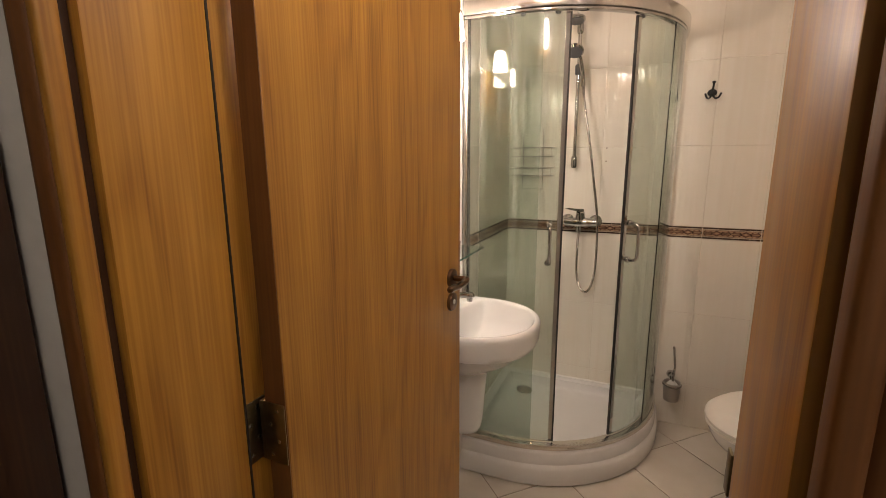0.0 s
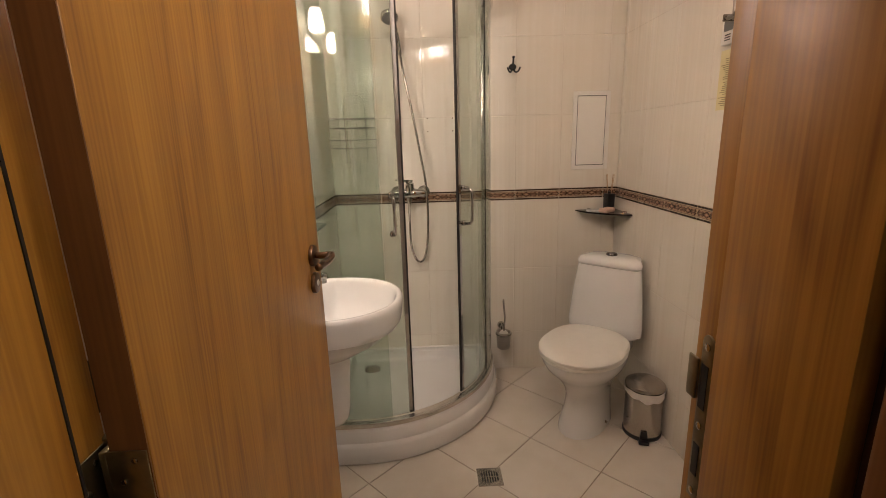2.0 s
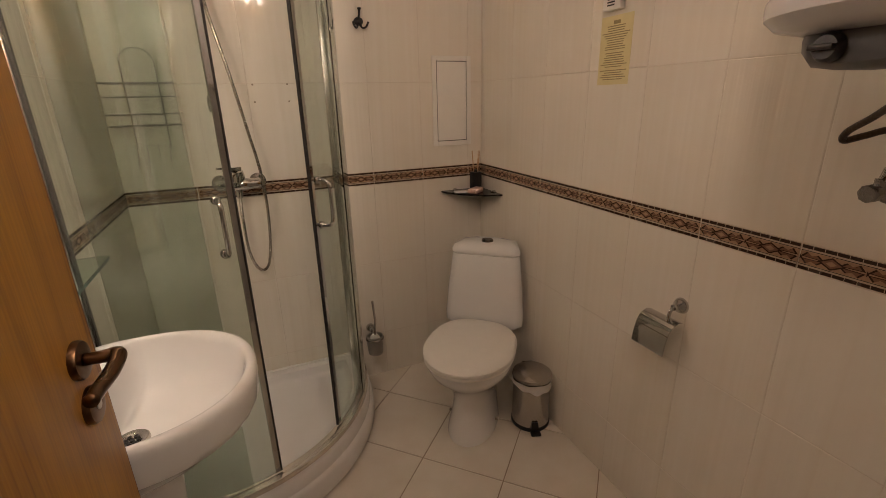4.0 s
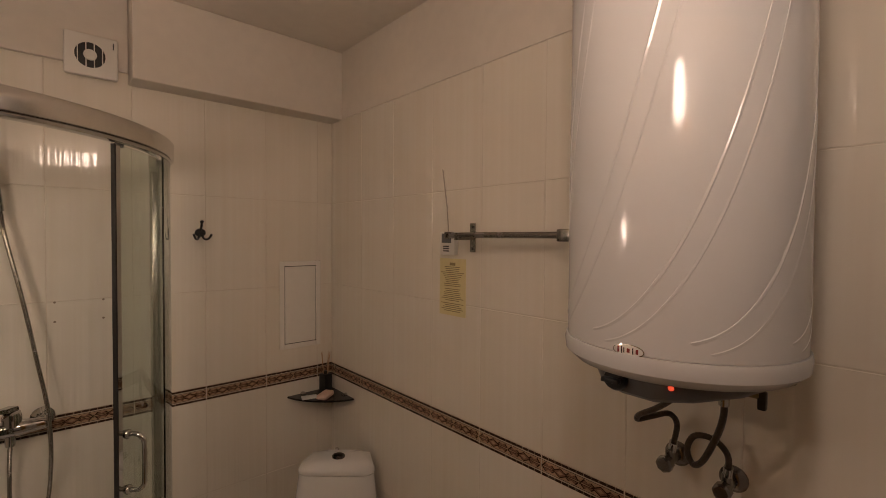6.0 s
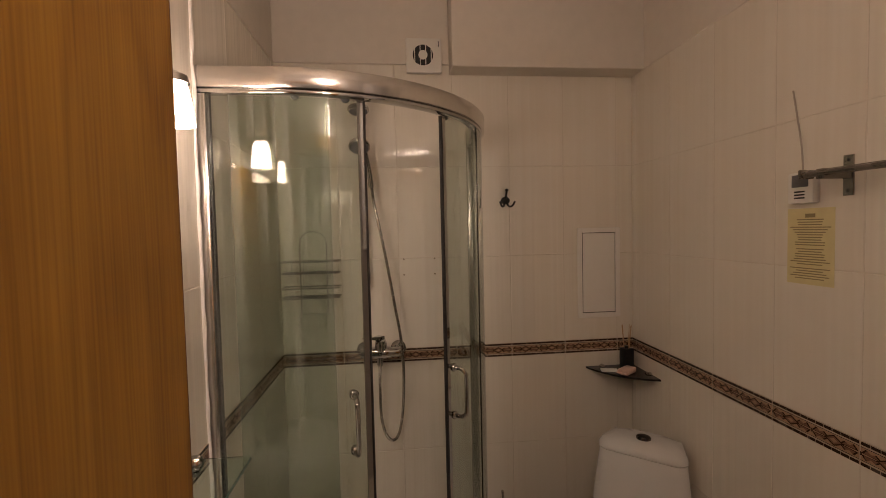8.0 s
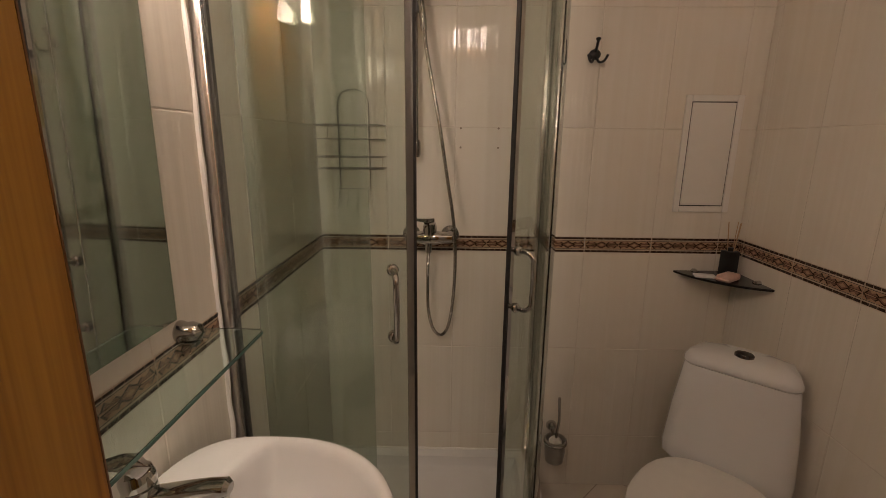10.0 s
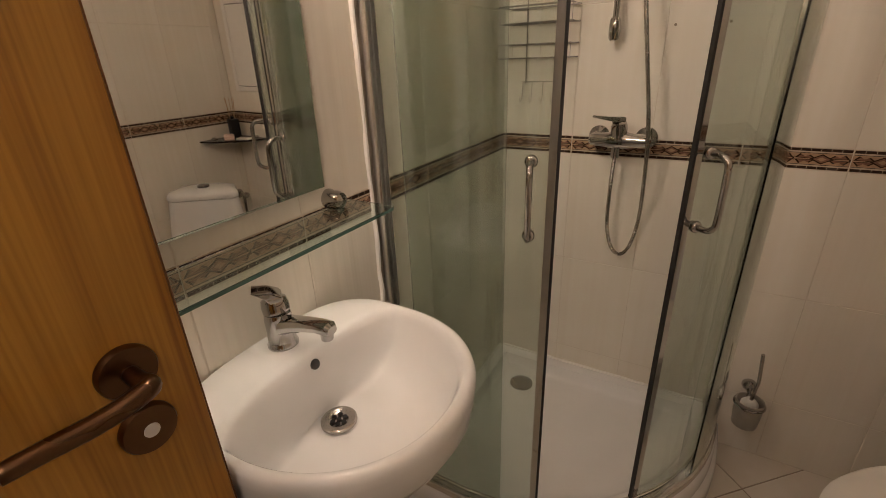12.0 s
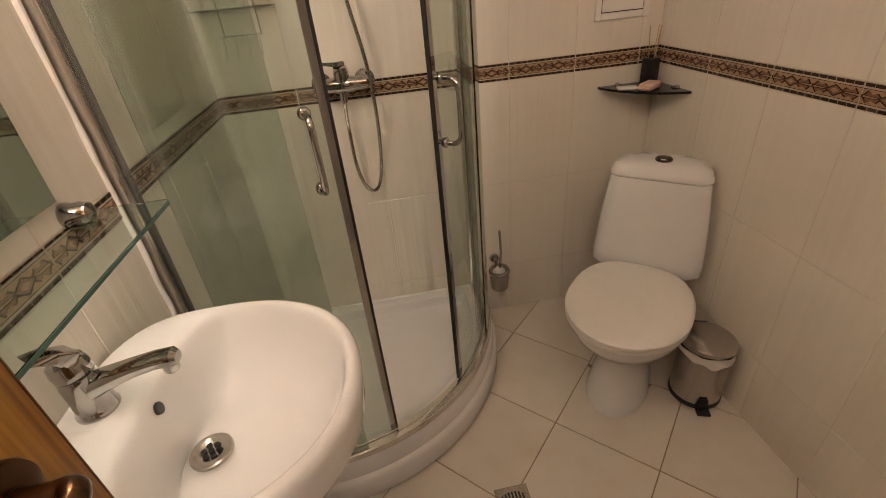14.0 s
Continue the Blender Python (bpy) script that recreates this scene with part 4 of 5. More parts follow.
def sink():
    s = thing("wash_basin", "white ceramic wash basin with half pedestal on the wall", "sink")

    def ring(cx, af, ab, b, z, ef=2.2, eb=3.2, n=64):
        out = []
        for i in range(n):
            t = 2 * math.pi * i / n
            c, q = math.cos(t), math.sin(t)
            e = ef if c > 0 else eb
            r = (abs(c) ** e + abs(q) ** e) ** (-1 / e)
            out.append((max(XS + 0.002, cx + (af if c > 0 else ab) * r * c), SY + b * r * q, z))
        return out
    cx = XS + 0.17
    back = 0.169
    rings = [ring(cx - 0.02, 0.08, 0.12, 0.09, SZ - 0.190), ring(cx - 0.02, 0.13, 0.14, 0.13, SZ - 0.165), ring(cx - 0.01, 0.185, 0.155, 0.170, SZ - 0.125),
             ring(cx, 0.205, back, 0.190, SZ - 0.094), ring(cx, 0.224, back, 0.208, SZ - 0.084), ring(cx, 0.234, back, 0.215, SZ - 0.064), ring(cx, 0.237, back, 0.216, SZ - 0.024), ring(cx, 0.237, back, 0.216, SZ - 0.012),
             ring(cx, 0.232, back, 0.212, SZ - 0.003), ring(cx, 0.225, back - 0.004, 0.206, SZ), ring(cx, 0.220, 0.080, 0.200, SZ - 0.001, 2.15, 2.6), ring(cx, 0.217, 0.066, 0.197, SZ - 0.004, 2.15, 2.5), ring(cx, 0.214, 0.060, 0.193, SZ - 0.010, 2.1, 2.4), ring(cx, 0.211, 0.057, 0.190, SZ - 0.020, 2.1, 2.3),
             ring(cx, 0.207, 0.054, 0.186, SZ - 0.036, 2.0, 2.2), ring(cx - 0.002, 0.196, 0.050, 0.174, SZ - 0.070, 2.0, 2.1), ring(cx - 0.005, 0.178, 0.048, 0.155, SZ - 0.102, 2, 2), ring(cx - 0.009, 0.146, 0.045, 0.128, SZ - 0.124, 2, 2), ring(cx - 0.013, 0.106, 0.042, 0.096, SZ - 0.136, 2, 2),
             ring(cx - 0.017, 0.070, 0.040, 0.066, SZ - 0.141, 2, 2), ring(cx - 0.020, 0.026, 0.026, 0.026, SZ - 0.147, 2, 2)]
    part("basin", loft(rings), M_CERAMIC, s)
    prof = []
    for z, w, d in ((0.432, 0.022, 0.150), (0.435, 0.040, 0.178), (0.445, 0.056, 0.196), (0.465, 0.068, 0.207), (0.50, 0.078, 0.213), (0.60, 0.088, 0.220), (0.68, 0.096, 0.226), (0.722, 0.098, 0.222)):
        yc = SY + 0.014
        r = [(XS + 0.002, yc - w, z)]
        for a in np.linspace(-90, 90, 19):
            r.append((XS + 0.02 + (d - 0.02) * math.cos(radians(a)) ** 0.8, yc + w * math.sin(radians(a)), z))
        r.append((XS + 0.002, yc + w, z))
        prof.append(r)
    part("half_pedestal", loft(prof), M_CERAMIC, s)
    dx = cx - 0.020
    dr = part("drain", moved(lathe([(0.006, 0.0), (0.018, 0.0005), (0.021, 0.003), (0.030, 0.004), (0.0325, 0.002), (0.033, -0.003)], 32, None, True, False), Matrix.Translation((dx, SY + 0.014, SZ - 0.1395))), M_STEEL, s, "round steel drain strainer")
    for i in range(7):
        a = i * math.pi / 3
        r = 0.0115 if i < 6 else 0
        part("drain_hole", moved(lathe([(0.0046, 0), (0.0046, 0.0016)], 12), Matrix.Translation((dx + r * math.cos(a), SY + 0.014 + r * math.sin(a), SZ - 0.1388))), M_BLACK, dr)
    m = Matrix.Translation((cx - 0.0555, SY + 0.012, SZ - 0.027)) @ Vector((1, 0, 0.35)).to_track_quat("Z", "Y").to_matrix().to_4x4()
    part("overflow_hole", moved(lathe([(0.0095, -0.002), (0.0095, 0.0025), (0.0075, 0.003)], 20), m), M_BLACK, s, "dark oval overflow hole")


def tap():
    f = thing("basin_tap", "chrome single lever tap on the wash basin", "tap", pose(XS + 0.050, SY + 0.006, SZ))
    part("body", lathe([(0.027, 0.0), (0.027, 0.004), (0.0245, 0.008), (0.0235, 0.030), (0.024, 0.055), (0.022, 0.066), (0.016, 0.07)], 28), M_CHROME, f)
    rings = []
    for xx, zz, w, h in ((0.008, 0.040, 0.020, 0.018), (0.035, 0.050, 0.017, 0.014), (0.07, 0.060, 0.015, 0.011), (0.10, 0.066, 0.0145, 0.010), (0.122, 0.067, 0.014, 0.0105), (0.128, 0.065, 0.010, 0.007)):
        rings.append([(xx, w * math.copysign(abs(math.cos(a)) ** 0.7, math.cos(a)), zz + h * math.copysign(abs(math.sin(a)) ** 0.7, math.sin(a))) for a in np.linspace(0, 2 * math.pi, 20, endpoint=False)])
    part("spout", loft(rings), M_CHROME, f)
    part("aerator", moved(lathe([(0.0095, -0.012), (0.0105, -0.010), (0.0105, 0.004)], 18), pose(0.114, 0, 0.057)), M_CHROME, f)
    part("cap", moved(lathe([(0.023, 0), (0.0235, 0.012), (0.021, 0.022), (0.012, 0.027)], 28), pose(0, 0, 0.068, 0, -8, 0)), M_CHROME, f)
    bm = loft([[(-0.012, -0.014, 0.083), (-0.012, 0.014, 0.083), (0.020, 0.014, 0.086), (0.020, -0.014, 0.086)],
               [(-0.022, -0.016, 0.100), (-0.022, 0.016, 0.100), (0.018, 0.015, 0.098), (0.018, -0.015, 0.098)],
               [(-0.050, -0.015, 0.118), (-0.046, 0.015, 0.118), (-0.008, 0.013, 0.112), (-0.008, -0.013, 0.112)]])
    bmesh.ops.bevel(bm, geom=bm.edges[:], offset=0.003, segments=2, affect="EDGES")
    part("lever", moved(bm, pose(0, 0, 0, 0, 0, 55) @ Matrix.Translation((0, 0, 0.02)) @ Matrix.Diagonal((0.72, 1.35, 0.82, 1))), M_CHROME, f)


def sink_wall():
    mr = thing("mirror", "frameless wall mirror above the glass shelf", "mirror")
    part("glass", moved(box(0.0, 0.0035, 0.50, 1.118, 0.0, 0.686, 0.001, 1), Matrix.Translation((XS + 0.0045, 0, 1.124)) @ Matrix.Rotation(radians(0.8), 4, "Y")), M_MIRROR, mr)
    part("backing", box(XS + 0.0005, XS + 0.0038, 0.503, 1.115, 1.127, 1.80), M_GREY, mr)
    sh = thing("glass_shelf", "clear glass shelf below the mirror on chrome holders", "shelf")
    ol = [(XS + 0.006, 0.48), (XS + 0.122, 0.48), (XS + 0.130, 0.49), (XS + 0.130, 1.172), (XS + 0.124, 1.182), (XS + 0.006, 1.182)]
    part("pane", prism(ol, 1.0760, 1.0822, 0.001, 1), M_SHELF_GLASS, sh).visible_shadow = False
    part("front_edge", box(XS + 0.1302, XS + 0.1312, 0.490, 1.172, 1.0764, 1.0818), M_GLASS_EDGE, sh, "polished green front edge of the glass")
    for yy in (0.60, 1.130):
        h = part("holder", moved(lathe([(0.020, 0), (0.020, 0.004), (0.017, 0.012), (0.0185, 0.024), (0.015, 0.036), (0.004, 0.042)], 24), Matrix.Translation((XS + 0.0005, yy, 1.097)) @ Matrix.Rotation(radians(90), 4, "Y")), M_CHROME, sh, "domed chrome shelf holder")
        part("clamp", box(XS + 0.001, XS + 0.032, yy - 0.009, yy + 0.009, 1.066, 1.0755, 0.002), M_CHROME, h)
    sc = thing("wall_lamp", "chrome wall lamp with two lit frosted glass shades", "wall lamp")
    part("backplate", box(XS + 0.0005, XS + 0.016, 0.555, 1.035, 1.886, 1.914, 0.005), M_CHROME, sc)
    for yy in (0.585, 1.005):
        part("arm", tube([(XS + 0.012, yy, 1.900), (XS + 0.076, yy, 1.900)], 0.006, 10), M_CHROME, sc)
        st = [(0.014, 1.884), (0.021, 1.884), (0.024, 1.874), (0.030, 1.836), (0.033, 1.808), (0.030, 1.808), (0.027, 1.836), (0.021, 1.872)]
        part("shade", moved(lathe(st, 28), pose(XS + 0.076, yy, 0)), M_SHADE, sc, "glowing flared frosted glass shade")
        part("cap", moved(lathe([(0.016, 1.8845), (0.026, 1.886), (0.023, 1.900), (0.008, 1.908)], 24), pose(XS + 0.076, yy, 0)), M_CHROME, sc)


sink()
tap()
sink_wall()


# ---- toilet corner ----
def toilet():
    t = thing("toilet", "white ceramic close-coupled toilet with closed lid", "toilet", Matrix.Translation((1.369, 1.660, 0)) @ Matrix.Rotation(radians(138.7), 4, "Z"))

    def rr(w, y0, y1, z, rad=0.04, n=6, back=-0.128):
        out = []
        z += 0.010 * (z - 0.395) / 0.37
        for cx, cy, a0 in ((w - rad, y1 - rad, 0), (-w + rad, y1 - rad, 90), (-w + rad, y0 + rad, 180), (w - rad, y0 + rad, 270)):
            for i in range(n + 1):
                a = radians(a0 + 90 * i / n)
                py = max(back, cy + rad * math.sin(a))
                taper = 1.0 - 0.24 * max(0.0, (y1 - py) / (y1 - back) - 0.25)
                out.append(((cx + rad * math.cos(a)) * taper, py, z))
        return out
    part("cistern", loft([rr(0.165, -0.16, 0.03, 0.395), rr(0.182, -0.165, 0.036, 0.41), rr(0.184, -0.165, 0.036, 0.45), rr(0.174, -0.165, 0.022, 0.58), rr(0.157, -0.162, 0.006, 0.72), rr(0.155, -0.160, 0.004, 0.726)]), M_CERAMIC, t)
    ld = part("cistern_lid", loft([rr(0.156, -0.162, 0.006, 0.729), rr(0.159, -0.165, 0.009, 0.734), rr(0.158, -0.165, 0.008, 0.748), rr(0.148, -0.158, -0.004, 0.764), rr(0.11, -0.13, -0.03, 0.773, 0.05), rr(0.05, -0.10, -0.06, 0.775, 0.015)]), M_CERAMIC, t)
    part("flush_button", moved(lathe([(0.027, 0.780), (0.027, 0.791), (0.023, 0.795), (0.006, 0.7955)], 28), Matrix.Translation((0, -0.060, 0)) @ Matrix.Diagonal((1, 0.8, 1, 1))), M_DARKCHROME, ld, "dark chrome oval flush button")

    def egg(w, y0, y1, z, n=40):
        ym = y0 + (y1 - y0) * 0.52
        out = []
        for i in range(n):
            a = 2 * math.pi * i / n
            c, q = math.cos(a), math.sin(a)
            e = 2.0 if q > 0 else 2.7
            r = (abs(c) ** e + abs(q) ** e) ** (-1 / e)
            out.append((w * r * c, ym + ((y1 - ym) if q > 0 else (ym - y0)) * r * q, z))
        return out
    part("bowl", loft([egg(0.108, 0.02, 0.375, 0.0), egg(0.104, 0.02, 0.370, 0.03), egg(0.092, 0.01, 0.335, 0.10), egg(0.090, 0.0, 0.325, 0.17), egg(0.105, 0.0, 0.345, 0.225), egg(0.140, 0.0, 0.395, 0.285), egg(0.172, 0.01, 0.450, 0.335),
                       egg(0.181, 0.01, 0.466, 0.365), egg(0.181, 0.01, 0.466, 0.385), egg(0.176, 0.015, 0.460, 0.390)]), M_CERAMIC, t)
    part("shelf", box(-0.115, 0.115, -0.14, 0.06, 0.28, 0.394, 0.02, 3), M_CERAMIC, t)
    part("seat", loft([egg(0.182, 0.045, 0.474, 0.3915), egg(0.188, 0.040, 0.480, 0.396), egg(0.188, 0.040, 0.480, 0.404), egg(0.184, 0.045, 0.476, 0.408)]), M_WHITE, t)
    part("lid", loft([egg(0.184, 0.040, 0.478, 0.410), egg(0.190, 0.035, 0.484, 0.414), egg(0.190, 0.035, 0.484, 0.424), egg(0.182, 0.042, 0.474, 0.433), egg(0.155, 0.07, 0.44, 0.437), egg(0.06, 0.17, 0.32, 0.439)]), M_WHITE, t, "closed white plastic toilet lid")
    for sx in (-1, 1):
        part("seat_hinge", moved(lathe([(0.012, -0.02), (0.013, 0.0), (0.012, 0.02)], 14), Matrix.Translation((sx * 0.075, 0.046, 0.408)) @ Matrix.Rotation(radians(90), 4, "Y")), M_WHITE, t)
        part("floor_bolt", moved(lathe([(0.007, 0), (0.007, 0.006), (0.004, 0.010)], 12), Matrix.Translation((sx * 0.1035, 0.20, 0.035)) @ Matrix.Rotation(radians(90 * sx), 4, "Y")), M_STEEL, t)


def pedal_bin():
    b = thing("pedal_bin", "brushed steel pedal bin lined with a white bag", "bin", Matrix.Translation((1.475, 1.405, 0)) @ Matrix.Rotation(radians(-20), 4, "Z"))
    part("base", lathe([(0.083, 0.0), (0.086, 0.004), (0.086, 0.016), (0.083, 0.02)], 40), M_BLACK, b, "black plastic base ring")
    part("body", lathe([(0.0825, 0.0205), (0.0825, 0.225)], 40), M_STEEL, b)
    rings = []
    random.seed(3)
    for z, r, am in ((0.2255, 0.0835, 0.0), (0.238, 0.0885, 0.002), (0.228, 0.0865, 0.003), (0.214, 0.0865, 0.003), (0.203, 0.0860, 0.002)):
        rings.append([((r + am * math.sin(7 * a + z * 90)) * math.cos(a), (r + am * math.sin(7 * a + z * 90)) * math.sin(a), z + (0.010 * math.sin(2 * a + 1) + 0.004 * math.sin(9 * a) if z < 0.21 else 0)) for a in np.linspace(0, 2 * math.pi, 72, endpoint=False)])
    part("bag", loft(rings, True, False, False), M_BAG, b, "white plastic bag folded over the rim")
    ld = part("lid", lathe([(0.086, 0.240), (0.0875, 0.244), (0.085, 0.254), (0.070, 0.264), (0.04, 0.271), (0.005, 0.273)], 40), M_STEEL, b)
    part("hinge", box(-0.025, 0.025, 0.078, 0.098, 0.215, 0.25, 0.004), M_BLACK, b)
    bm = loft([[(-0.018, -0.080, 0.012), (0.018, -0.080, 0.012), (0.014, -0.080, 0.05), (-0.014, -0.080, 0.05)], [(-0.018, -0.0885, 0.008), (0.018, -0.0885, 0.008), (0.013, -0.0885, 0.055), (-0.013, -0.0885, 0.055)]])
    part("pedal_guard", bm, M_BLACK, b)
    part("pedal", box(-0.022, 0.022, -0.118, -0.088, 0.005, 0.014, 0.003), M_BLACK, b)


def corner_things():
    s = thing("corner_shelf", "smoked black glass corner shelf on chrome clips", "shelf")
    R = 0.226
    ol = [(XR - 0.002, YB - 0.002)] + [(XR - R * math.cos(a), YB - R * math.sin(a)) for a in np.linspace(0.008, math.pi / 2 - 0.008, 20)]
    # gently hollow front edge
    ol = [ol[0]] + [(x + (XR - x) * 0.10 * math.sin(i / 19 * math.pi), y + (YB - y) * 0.10 * math.sin(i / 19 * math.pi)) for i, (x, y) in enumerate(ol[1:])]
    part("pane", prism(ol, 0.955, 0.963, 0.001, 1), M_DARK_GLASS, s)
    for p, ax in (((XR - 0.15, YB, 0.959), "y"), ((XR, YB - 0.15, 0.959), "x")):
        m = Matrix.Translation(p) @ (Matrix.Rotation(radians(90), 4, "X") if ax == "y" else Matrix.Rotation(radians(-90), 4, "Y"))
        part("clip", moved(lathe([(0.012, 0.0005), (0.012, 0.012), (0.009, 0.022), (0.003, 0.024)], 16), m), M_CHROME, s)
    d = thing("reed_diffuser", "black square diffuser bottle with thin reeds", "diffuser", pose(XR - 0.062, YB - 0.062, 0.963, 0, 0, 12))
    part("bottle", box(-0.022, 0.022, -0.022, 0.022, 0, 0.092, 0.004), M_BLACK, d)
    part("neck", lathe([(0.010, 0.092), (0.010, 0.102), (0.008, 0.104)], 16), M_BLACK, d)
    for i, (dx, dy) in enumerate(((0.022, 0.008), (-0.02, 0.006), (0.004, -0.02), (-0.006, 0.02), (0.016, -0.012))):
        part("reed", tube([(dx * 0.2, dy * 0.2, 0.02), (dx, dy, 0.195)], 0.0014, 6), M_REED, d)
    w = thing("soap_sachet", "small pink wrapped soap lying on the corner shelf", "soap", pose(XR - 0.095, YB - 0.125, 0.963, 0, 0, 35))
    part("packet", box(-0.042, 0.042, -0.024, 0.024, 0.0, 0.024, 0.008, 3), M_PINK, w)
    part("crimp", box(-0.052, -0.0425, -0.021, 0.021, 0.009, 0.012), M_PINK, w)
    v = thing("white_sachet", "thin white paper sachet on the corner shelf", "sachet", pose(XR - 0.155, YB - 0.085, 0.963, 0, 0, -15))
    part("packet", box(-0.035, 0.035, -0.020, 0.020, 0.0, 0.008, 0.003), M_BAG, v)
    # brush
    b = thing("toilet_brush", "toilet brush in a frosted cup on a chrome wall holder", "toilet brush")
    c = Vector((0.918, YB - 0.070, 0.006))
    part("wall_rosette", moved(lathe([(0.022, 0.0005), (0.022, 0.006), (0.017, 0.018), (0.010, 0.026)], 24), Matrix.Translation((c.x - 0.004, YB, 0.288)) @ Matrix.Rotation(radians(90), 4, "X")), M_CHROME, b)
    part("arm", tube([(c.x - 0.004, YB - 0.02, 0.288), (c.x - 0.002, YB - 0.034, 0.262)], 0.006, 10), M_CHROME, b)
    ringp = [c + Vector((0.043 * math.cos(a), 0.043 * math.sin(a), 0.255)) for a in np.linspace(0, 2 * math.pi, 33)]
    part("ring", tube(ringp, 0.004, 8), M_CHROME, b)
    cup = part("cup", moved(lathe([(0.030, 0.165), (0.036, 0.170), (0.040, 0.215), (0.0415, 0.268), (0.0385, 0.268), (0.037, 0.215), (0.031, 0.176), (0.01, 0.174)], 28), Matrix.Translation(c)), M_FROST, b, "milky frosted glass cup")
    part("bristles", moved(lathe([(0.020, 0.18), (0.026, 0.20), (0.026, 0.258), (0.012, 0.275)], 20), Matrix.Translation(c)), M_WHITE, b)
    part("handle", tube([c + Vector((0.0, 0, 0.25)), c + Vector((0.004, -0.02, 0.36)), c + Vector((-0.012, -0.060, 0.485))], 0.0052, 10), M_STEEL, b)
    # hook
    h = thing("robe_hook", "dark bronze double robe hook on the tiles", "hook", Matrix.Translation((0.970, YB, 1.722)))
    part("plate", moved(lathe([(0.020, 0.0005), (0.020, 0.004), (0.015, 0.009), (0.006, 0.011)], 24), Matrix.Rotation(radians(90), 4, "X") @ Matrix.Diagonal((1, 0.85, 1, 1))), M_BLACK, h)
    part("upper_prong", tube(smooth_path([(0, -0.008, 0.008), (0, -0.022, 0.024), (0, -0.030, 0.040)], 5), 0.0045, 10), M_BLACK, h)
    part("knob", moved(lathe([(0.002, 0.006), (0.0075, 0.003), (0.0085, -0.001), (0.004, -0.006)], 16), pose(0, -0.031, 0.044)), M_BLACK, h)
    for sx in (-1, 1):
        part("lower_prong", tube(smooth_path([(sx * 0.004, -0.006, -0.008), (sx * 0.012, -0.018, -0.026), (sx * 0.024, -0.034, -0.024), (sx * 0.033, -0.042, -0.006)], 5), 0.0042, 10), M_BLACK, h)
    # access hatch
    a = thing("access_panel", "white plastic access hatch set in the tiles", "access panel")
    x0, x1, z0, z1 = 1.297, 1.497, 1.186, 1.594
    bm = bmesh.new()
    for p in ((x0, x0 + 0.022, z0, z1), (x1 - 0.022, x1, z0, z1), (x0 + 0.022, x1 - 0.022, z0, z0 + 0.022), (x0 + 0.022, x1 - 0.022, z1 - 0.022, z1)):
        box(p[0], p[1], YB - 0.007, YB - 0.0005, p[2], p[3], 0.0015, 1, bm)
    part("frame", bm, M_WHITE, a)
    part("gap", box(x0 + 0.0215, x1 - 0.0215, YB - 0.002, YB - 0.0004, z0 + 0.0215, z1 - 0.0215), M_SEAL, a)
    part("hatch_door", box(x0 + 0.0250, x1 - 0.0250, YB - 0.006, YB - 0.0022, z0 + 0.0250, z1 - 0.0250, 0.0015, 1), M_WHITE, a)
    # fan
    f = thing("extractor_fan", "white square extractor fan with slotted round grille", "fan")
    fx, fz = 0.624, 2.334
    part("cover", box(fx - 0.075, fx + 0.075, YB - 0.034, YB - 0.0125, fz - 0.072, fz + 0.072, 0.006), M_WHITE, f)
    m = Matrix.Translation((fx - 0.004, YB - 0.0345, fz)) @ Matrix.Rotation(radians(90), 4, "X")
    part("opening", moved(lathe([(0.043, 0), (0.043, 0.0012)], 36), m), M_BLACK, f, "dark round fan opening")
    part("hub", moved(lathe([(0.019, 0.0014), (0.019, 0.005), (0.014, 0.007)], 28), m), M_WHITE, f)
    for i in range(-3, 4):
        xx = i * 0.0115
        hh = math.sqrt(0.043 ** 2 - xx ** 2)
        if abs(i) in (1, 3):
            part("grille_bar", box(fx - 0.004 + xx - 0.0016, fx - 0.004 + xx + 0.0016, YB - 0.0382, YB - 0.0359, fz - hh, fz + hh), M_WHITE, f)
    part("pull_mark", box(fx + 0.060, fx + 0.064, YB - 0.0352, YB - 0.0341, fz + 0.035, fz + 0.058), M_GREY, f)
    # floor drain
    g = thing("floor_drain", "square slotted steel floor drain set in the tiles", "drain", pose(0.722, 1.156, 0.0))
    part("plate", box(-0.051, 0.051, -0.051, 0.051, -0.002, 0.0025, 0.001, 1), M_STEEL, g)
    for i in range(-3, 4):
        L = 0.034 * math.sqrt(1 - (i / 4.2) ** 2)
        for s in (-1, 1):
            part("slot", moved(box(-0.0028, 0.0028, 0.003, L, 0.0024, 0.0030), Matrix.Rotation(0.18 * s * 0, 4, "Z") @ Matrix.Translation((i * 0.0105, 0 if s > 0 else -L - 0.003, 0))), M_BLACK, g)


toilet()
pedal_bin()
corner_things()


